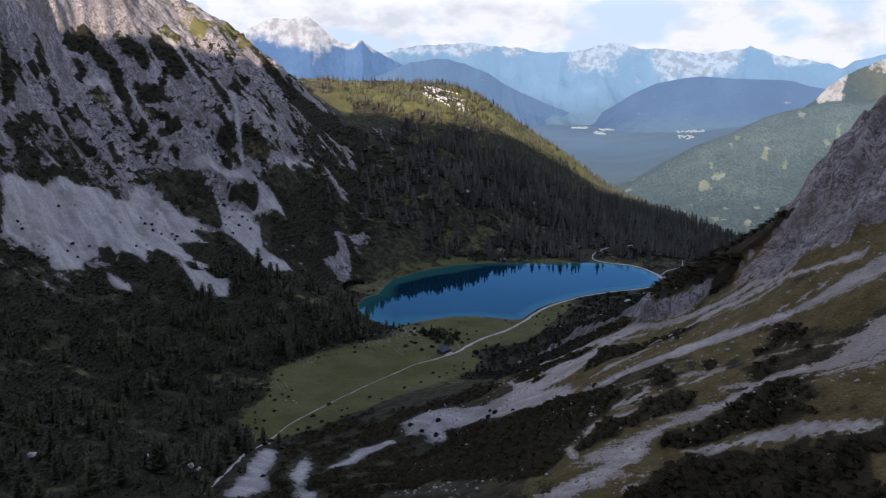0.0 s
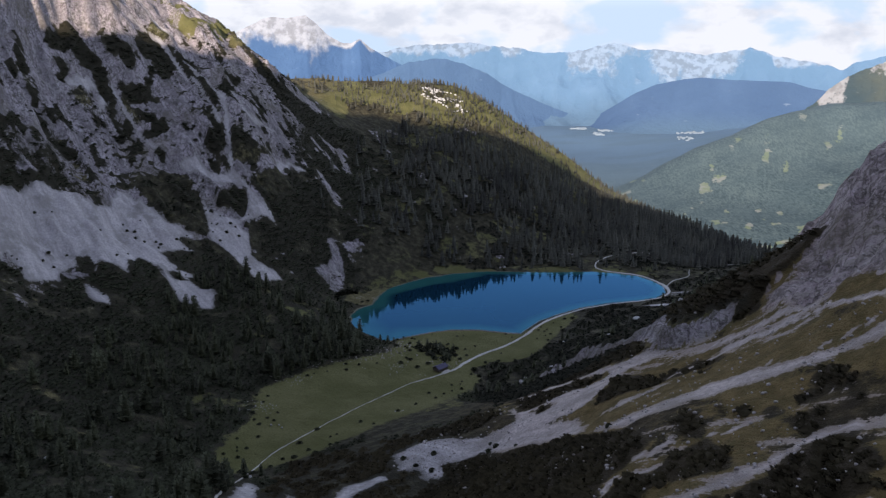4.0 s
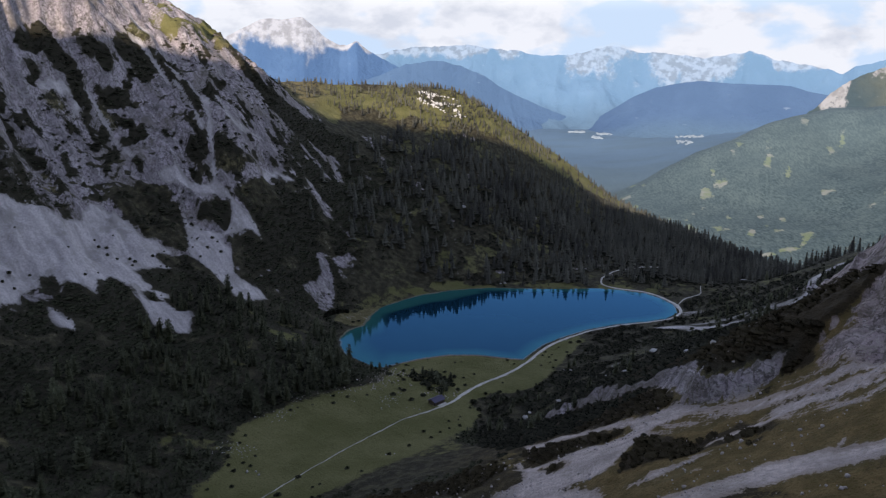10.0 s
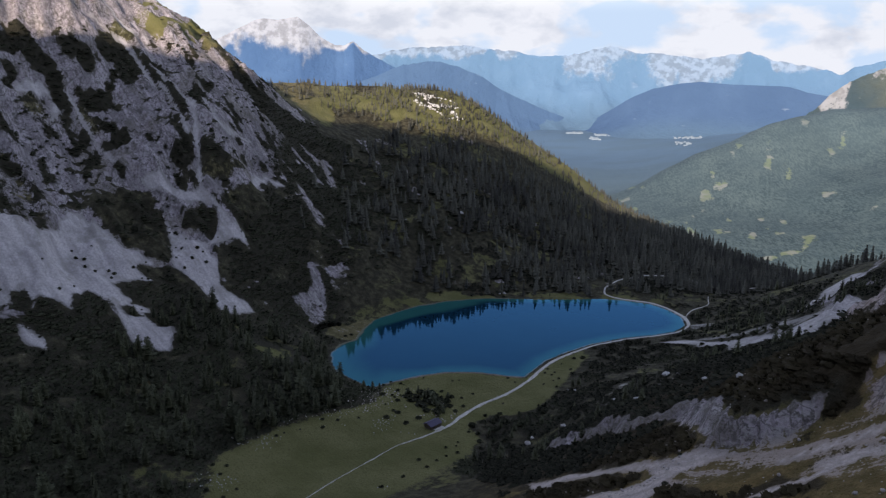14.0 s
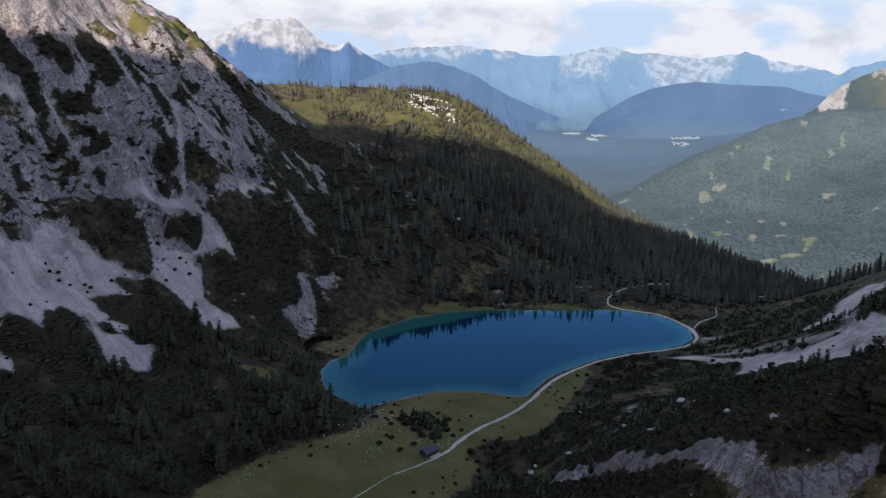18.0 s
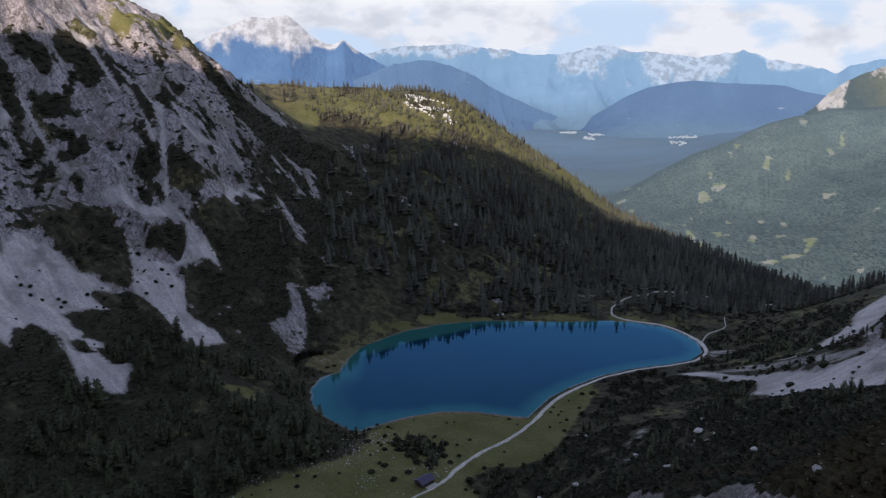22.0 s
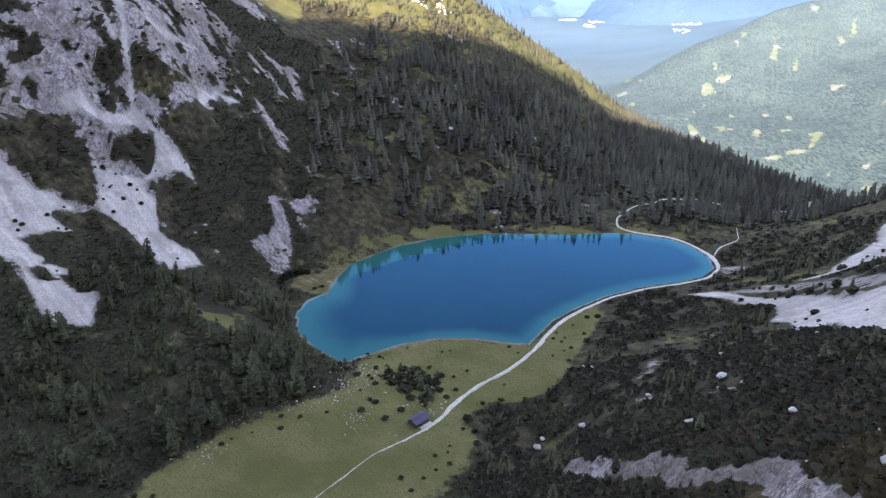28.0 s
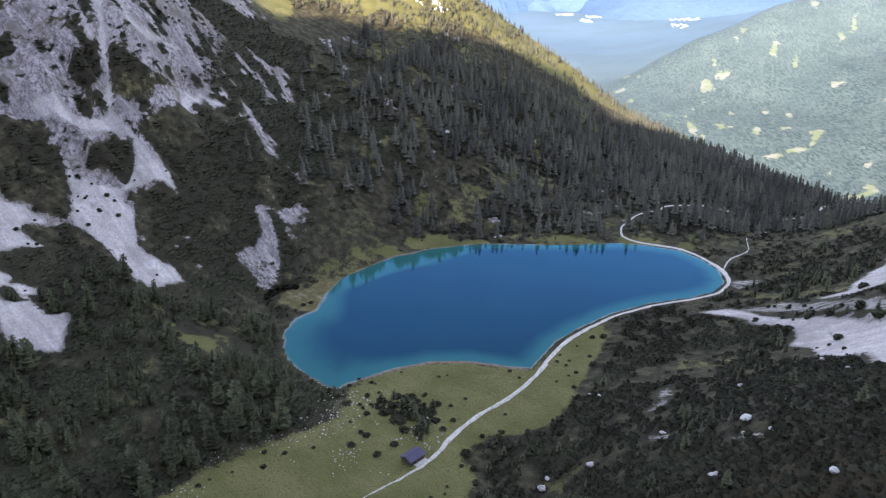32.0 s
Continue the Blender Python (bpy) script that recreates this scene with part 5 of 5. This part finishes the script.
TRUNK = mesh_from("trunk", *trunk_shape(), MAT["bark"])
CROWNS = [mesh_from("crown", v, f, MAT["larch"] if k < 4 else MAT["spruce"], False, tone=np.full(len(v), 0.15 + 0.16 * k % 1))
          for k, (v, f) in enumerate(LARCHES + SPRUCES[:2])]
for px, py, h in zip(x[single], y[single], tall[single]):
    k = r.integers(0, 4) if px < 0 else r.integers(0, 5)
    size = Matrix.Diagonal((h * r.uniform(0.8, 1.05), h * r.uniform(0.8, 1.05), h, 1))
    t = empty("larch_tree" if k < 4 else "spruce_tree", pose(px, py, float(height(px, py)) - 0.25, 0, 0, r.uniform(0, 360)) @ size)
    part("trunk", TRUNK, t)
    part("crown", CROWNS[k], t)
    tagged(t, "young soft green larch on the valley floor" if k < 4 else "slender dark spruce among dwarf pines", "tree", "trees near the lake")

for px, py, h in ((-16, 517, 5.0), (-10, 519, 6.0), (-6, 512, 7.0), (-1, 508, 8.0), (0, 502, 8.0), (3, 497, 7.0), (5, 493, 6.0), (-4, 516, 6.0), (8, 513, 5.0), (2, 488, 4.5), (-38, 520, 7.0), (-43, 517, 8.0),
                  (-34, 523, 5.0), (30, 470, 5.0), (37, 478, 6.0), (44, 473, 6.0), (42, 466, 5.5), (52, 481, 5.0), (33, 484, 4.5)):
    t = empty("larch_tree", pose(px, py, float(height(px, py)) - 0.25, 0, 0, r.uniform(0, 360)) @ Matrix.Diagonal((h * 1.15, h * 1.15, h, 1)))
    part("trunk", TRUNK, t)
    part("crown", CROWNS[r.integers(0, 4)], t)
    tagged(t, "small bushy green larch standing in the meadow thicket", "tree", "trees near the lake")

x, y, chance, r = strewn(-400, 420, 105, 960, 2.75, 45)
keep = chance < shrub_cover(x, y)
x, y = x[keep], y[keep]
broad = r.triangular(1.8, 3.4, 8.4, len(x)) * np.where((x < -95) & (y > 560), 0.82, 0.95)
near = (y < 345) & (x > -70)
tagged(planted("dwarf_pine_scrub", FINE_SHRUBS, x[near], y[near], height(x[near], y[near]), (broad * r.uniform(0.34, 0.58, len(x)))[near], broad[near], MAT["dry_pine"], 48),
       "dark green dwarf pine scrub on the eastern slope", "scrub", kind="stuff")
x, y, broad = x[~near], y[~near], broad[~near]
tagged(planted("dwarf_pine_scrub", SHRUBS, x, y, height(x, y), broad * r.uniform(0.34, 0.62, len(x)), broad, MAT["pine"], 46, np.where(x > 20, -0.68, 0.36) + np.where(x > 20, 0.7, 0.0) * fbm(x, y, 30, 2, 233)),
       "dark green dwarf pine scrub over slopes and floor", "scrub", kind="stuff")

# single bushes on scree, meadow and shore
def dome_crown(rng, sprays):
    """A round bush one unit across: short twigs all over a dome."""
    v, f = [], []
    cone(v, f, -0.15, 0.42, 0.40, 10)
    for i in range(sprays):
        a, e = rng.random() * math.tau, math.asin(rng.random())
        d = np.array((math.cos(a) * math.cos(e), math.sin(a) * math.cos(e), math.sin(e) * 0.95))
        kite(v, f, d * 0.26, d * (0.42 + 0.10 * rng.random()) + (0, 0, 0.04), 0.12 + 0.05 * rng.random(), 0.02)
    return np.array(v), np.array(f)


BUSHES = [mesh_from("dwarf_pine", v, f, MAT["pine"], False, tone=np.full(len(v), 0.35 + 0.15 * k)) for k, (v, f) in enumerate(dome_crown(rng, 46) for _ in range(5))]


def bush(px, py, across, label, high=0.7):
    ob = new("dwarf_pine", BUSHES[r.integers(0, 5)])
    ob.matrix_world = pose(px, py, float(height(px, py)) + 0.02, 0, 0, r.uniform(0, 360)) @ Matrix.Diagonal((across, across, across * high, 1))
    return tagged(ob, label, "bush", "single dwarf pines")


for _ in range(46):
    bush(-3 + 15 * r.normal() * 0.7, 511 + 7 * r.normal() * 0.7, r.uniform(2.2, 5.5), "dark dwarf pine in a thicket on the meadow")
sx, sy, chance, r2 = strewn(-290, 250, 200, 690, 7.0, 47)
on_scree = (sample(scree, sx, sy) > 0.5) & (chance < 0.015 + 0.75 * smooth(0.2, 0.36, fbm(sx, sy, 20, 3, 55)))
for px, py in list(zip(sx[on_scree], sy[on_scree]))[:150]:
    bush(px, py, r2.uniform(1.6, 4.2), "round dark dwarf pine alone on pale scree")
lawn = away(MEADOW, sx, sy, True)
verge = (lawn < -1.5) & (lawn > -16) & (chance < 0.30)
for px, py in list(zip(sx[verge], sy[verge]))[:70]:
    if away(TRAIL, np.array([px]), np.array([py]))[0] > 4:
        bush(px, py, r2.uniform(1.3, 3.2), "small dark dwarf pine at the meadow's edge")
BUSH_SPOTS = []
BUSH_SPOTS += [(-32, 512, 5), (-27, 482, 4.5), (-16, 476, 4.5), (-16, 517, 6), (-9, 521, 6), (-2, 521, 6), (-10, 507, 5), (3, 511, 6), (10, 515, 5), (1, 492, 5.5), (-28, 538, 3), (-32, 531, 3), (21, 479, 5.5), (24, 470, 4.5), (32, 463, 4.5), (40, 484, 7), (49, 478, 8), (39, 463, 6), (33, 475, 6), (49, 493, 2.5), (53, 489, 2.5), (56, 489, 2.5), (62, 487, 5), (29, 491, 3)]
BUSH_SPOTS += [(36, 490, 4), (-66, 617, 4), (-62, 620, 4), (-44, 545, 3), (-9, 483, 4.5), (-21, 489, 4.5), (-8, 501, 9), (-2, 505, 8), (-14, 507, 7), (4, 500, 7), (-5, 494, 6), (1, 495, 6), (6, 506, 5), (-18, 511, 5), (-22, 505, 4), (9, 502, 5), (-10, 512, 5), (12, 496, 4), (203, 541, 9), (211, 532, 8), (184, 542, 7), (169, 571, 6), (178, 552, 7), (231, 563, 8)]
BUSH_SPOTS += [(208, 513, 10), (190, 511, 6), (162, 583, 5), (195, 556, 4), (196, 548, 5), (183, 550, 4), (179, 566, 5), (95, 573, 4), (101, 573, 5), (89, 552, 3), (75, 522, 3), (72, 508, 3.5), (49, 491, 3), (56, 489, 3.5), (53, 488, 2.5), (29, 491, 2.5), (37, 494, 2), (24, 461, 4), (32, 462, 4), (21, 480, 5), (-131, 388, 4), (-116, 376, 4), (-108, 386, 5), (-103, 399, 3.5)]
BUSH_SPOTS += [(-119, 411, 3), (-106, 420, 3), (-123, 393, 3), (-114, 398, 3), (-91, 329, 4), (-71, 364, 4), (-65, 381, 3.5), (-70, 346, 4), (-85, 327, 4), (-79, 336, 3)]
for px, py, across in BUSH_SPOTS:
    bush(px, py, across, "broad mound of dark dwarf pine", 0.34 if across > 8 else 0.6)


# deep shade in this mound is put into the needles' darkest tone
DARK_BUSH = [mesh_from("dwarf_pine", *dome_crown(rng, 90), MAT["pine"], False) for _ in range(2)]
for k, (px, py, across) in enumerate(((-87, 618, 5.5), (-87, 622, 6.5), (-86, 626, 7.5), (-84, 630, 8), (-81, 634, 8), (-78, 637, 7), (-74, 639, 6))):
    ob = new("dwarf_pine", DARK_BUSH[k % 2])
    ob.matrix_world = pose(px, py, float(height(px, py)), 0, 0, 70 * k) @ Matrix.Diagonal((across, across, across * 0.7, 1))
    tagged(ob, "nearly black dwarf pine in a dense mound by the shore", "bush", "single dwarf pines")


# ---- stones ----
def stone_shape(seed):
    bm = bmesh.new()
    bmesh.ops.create_icosphere(bm, subdivisions=2, radius=0.5)
    for v in bm.verts:
        n = noise.noise(v.co * 2.3 + Vector((seed * 7.1, 0, 0)))
        v.co *= 1 + 0.55 * n
        v.co.z *= 0.72
    me = bpy.data.meshes.new("boulder")
    bm.to_mesh(me)
    bm.free()
    me.materials.append(MAT["boulder"])
    return me


STONES = [stone_shape(k) for k in range(6)]
BOULDER_SPOTS = []
BOULDER_SPOTS += [(131, 476, 3.5), (177, 477, 4.0), (155, 448, 3.5), (125, 432, 3.0), (111, 412, 3.5), (106, 419, 3.0), (94, 455, 4.0), (109, 376, 5.0), (49, 454, 6.0), (52, 459, 4.0), (99, 322, 4.5), (168, 485, 3.0), (192, 521, 2.6), (275, 790, 4.0), (80, 512, 3.2), (84, 510, 2.6), (68, 457, 6.0), (88, 398, 5.0)]
BOULDER_SPOTS += [(244, 773, 3.5), (258, 749, 3.0), (258, 729, 3.5), (316, 759, 4.0), (60, 717, 5.0), (56, 716, 3.5), (26, 826, 8.0), (-154, 249, 6.0), (-119, 266, 6.0), (-99, 259, 5.0), (-95, 256, 4.0), (-90, 272, 4.0), (-90, 386, 2.5), (-86, 387, 2.0), (-84, 384, 2.0), (-84, 320, 3.0), (-160, 300, 4.0)]
for px, py, across in BOULDER_SPOTS:
    ob = new("boulder", STONES[r2.integers(0, 6)])
    ob.matrix_world = pose(px, py, float(height(px, py)) + across * 0.2, 0, 0, r2.uniform(0, 360)) @ Matrix.Diagonal((across * 0.62, across * 0.5, across * r2.uniform(0.4, 0.65), 1))
    tagged(ob, "large pale limestone boulder among dwarf pines", "boulder", "boulders")
ob = new("boulder", STONES[2].copy())
ob.data.materials[0] = MAT["crag"]
ob.matrix_world = pose(110, 427, float(height(110, 427)) + 1.4, 0, 0, 30) @ Matrix.Diagonal((4.0, 3.0, 3.6, 1))
tagged(ob, "bright white limestone block standing in the thicket", "boulder", "boulders")
qx, qy, chance, r3 = strewn(-110, 70, 400, 540, 1.9, 49)
near_scrub = smooth(-0.2, 0.4, fbm(qx, qy, 14, 3, 71)) * (1.4 * smooth(36, 8, np.hypot((qx + 26) / 1.4, qy - 495)) + smooth(18, 3, np.abs(away(MEADOW, qx, qy, True) - 3)) * (qx < -20))
keep = chance < 0.85 * near_scrub
RUBBLE = (qx[keep][220:], qy[keep][220:])
for px, py in list(zip(qx[keep], qy[keep]))[:220]:
    ob = new("stone", STONES[r3.integers(0, 6)])
    a = r3.uniform(0.25, 0.75)
    ob.matrix_world = pose(px, py, float(height(px, py)) + a * 0.18, 0, 0, r3.uniform(0, 360)) @ Matrix.Diagonal((a, a, a * 0.8, 1))
    tagged(ob, "small pale stone lying in the meadow grass", "stone", "meadow stones")


# loose stones on scree and turf of the eastern slope and the west fans
def pebble(seed):
    bm = bmesh.new()
    bmesh.ops.create_icosphere(bm, subdivisions=1, radius=0.5)
    pts = [v.co * (1 + 0.5 * noise.noise(v.co * 2.1 + Vector((seed * 5.3, 0, 0)))) for v in bm.verts]
    tri = [[v.index for v in f.verts] for f in bm.faces]
    bm.free()
    return np.array(pts) * (1, 1, 0.7), np.array(tri)


PEBBLES = [pebble(k) for k in range(4)]
ex, ey, chance, _ = strewn(-20, 150, 135, 345, 1.4, 57)
keep = chance < (0.16 + 0.42 * smooth(0.3, 0.8, sample(scree, ex, ey))) * smooth(-0.25, 0.35, fbm(ex, ey, 16, 3, 59))
wx_, wy_, chance2, _ = strewn(-300, -80, 470, 690, 3.0, 58)
keep2 = (sample(scree, wx_, wy_) > 0.5) & (chance2 < 0.22 * smooth(-0.1, 0.4, fbm(wx_, wy_, 30, 3, 60)))
ex, ey = np.concatenate([ex[keep], wx_[keep2], RUBBLE[0]]), np.concatenate([ey[keep], wy_[keep2], RUBBLE[1]])
girth = 0.32 + 1.1 * np.random.default_rng(61).random(len(ex)) ** 2.6
tagged(planted("loose_stones", PEBBLES, ex, ey, height(ex, ey) + 0.1 * girth, girth, girth, MAT["warm_stone"], 62), "pale loose stones strewn over scree and turf", "stones", kind="stuff")


# pale crags among the trees on top of the hill
hx, hy, chance, r6 = strewn(-38, 42, 1060, 1128, 1.9, 65)
keep = chance < 0.85 * smooth(-0.15, 0.2, fbm(hx, hy, 11, 3, 66)) * smooth(38, 24, np.abs(hx)) * smooth(34, 14, np.abs(hy - 1096 + 0.35 * hx))
hx, hy = hx[keep], hy[keep]
girth = r6.uniform(0.9, 3.9, len(hx))
tagged(planted("crags", PEBBLES, hx, hy, height(hx, hy) + 0.15 * girth, girth, girth * 0.9, MAT["crag"], 67), "sunlit white limestone crags on the wooded hill", "rocks", kind="stuff")


# ---- the hut by the path ----
def box(name, size, m, material, parent, label=""):
    bm = bmesh.new()
    bmesh.ops.create_cube(bm, size=1.0, matrix=m @ Matrix.Diagonal((*size, 1)))
    bmesh.ops.bevel(bm, geom=bm.edges[:], offset=min(size) * 0.08, segments=1, affect="EDGES")
    me = bpy.data.meshes.new(name)
    bm.to_mesh(me)
    bm.free()
    me.materials.append(material)
    return part(name, me, parent, label)


hut = empty("hut", pose(-1, 473.5, float(height(-1, 473.5)) - 0.2, 0, 0, 44) @ Matrix.Diagonal((1.2, 1.2, 1.1, 1)))
tagged(hut, "small weathered wooden hut with a violet metal roof", "hut")
for sx_, sy_, lx, ly in ((0, -2.2, 6.4, 0.2), (0, 2.2, 6.4, 0.2), (-3.1, 0, 0.2, 4.2), (3.1, 0, 0.2, 4.2)):
    box("wall", (lx, ly, 2.4), pose(sx_, sy_, 1.2), MAT["plank"], hut)
for side in (-1, 1):
    box("roof_panel", (7.4, 3.1, 0.14), pose(0, side * 1.32, 3.02, -side * 26), MAT["metal"], hut, "violet sheet metal roof panel")
box("terrace", (6.6, 1.5, 0.25), pose(0.2, -3.1, 0.3), MAT["path"], hut, "pale stone terrace before the door")
box("ridge_cap", (7.5, 0.4, 0.12), pose(0, 0, 3.74), MAT["metal"], hut)
box("door", (0.95, 0.1, 1.95), pose(1.2, -2.33, 0.98), MAT["plank"], hut, "dark plank door")
wnd = box("window", (1.0, 0.1, 0.8), pose(-1.4, -2.33, 1.4), MAT["plank"], hut)
box("pane", (0.8, 0.06, 0.6), pose(-1.4, -2.39, 1.4), MAT["pane"], wnd)


# ---- villages in the far valley ----
def village(cx, cy, length, breadth, turn, count, seed):
    rg = np.random.default_rng(seed)
    walls, faces_ = [], []
    for _ in range(count):
        u, v = rg.uniform(-0.5, 0.5) * length, rg.normal() * breadth * 0.3
        px, py = cx + u * math.cos(turn) - v * math.sin(turn), cy + u * math.sin(turn) + v * math.cos(turn)
        w, d, h = rg.uniform(7, 16), rg.uniform(7, 12), rg.uniform(2, 5)
        z0 = float(height(px, py)) - 3
        k = len(walls)
        for zz in (0, h + 3):
            walls += [(px - w / 2, py - d / 2, z0 + zz), (px + w / 2, py - d / 2, z0 + zz), (px + w / 2, py + d / 2, z0 + zz), (px - w / 2, py + d / 2, z0 + zz)]
        walls += [(px - w / 2, py, z0 + h + 6), (px + w / 2, py, z0 + h + 6)]
        for q in ((0, 1, 5, 4), (1, 2, 6, 5), (2, 3, 7, 6), (3, 0, 4, 7), (4, 5, 9, 8), (6, 7, 8, 9)):
            faces_.append([k + i for i in q])
    ob = new("village", mesh_from("village", walls, faces_, MAT["whitewash"]))
    return tagged(ob, "sunlit white houses of a far valley village", "village", kind="stuff")


village(1422, 4290, 150, 40, -0.3, 70, 1)
village(800, 4440, 90, 30, 0.0, 34, 2)
village(975, 4400, 120, 30, 0.1, 38, 3)
village(890, 4300, 40, 60, 0.9, 22, 4)
village(1380, 4200, 150, 50, -0.3, 34, 5)
village(1310, 4060, 70, 90, 0.6, 16, 6)
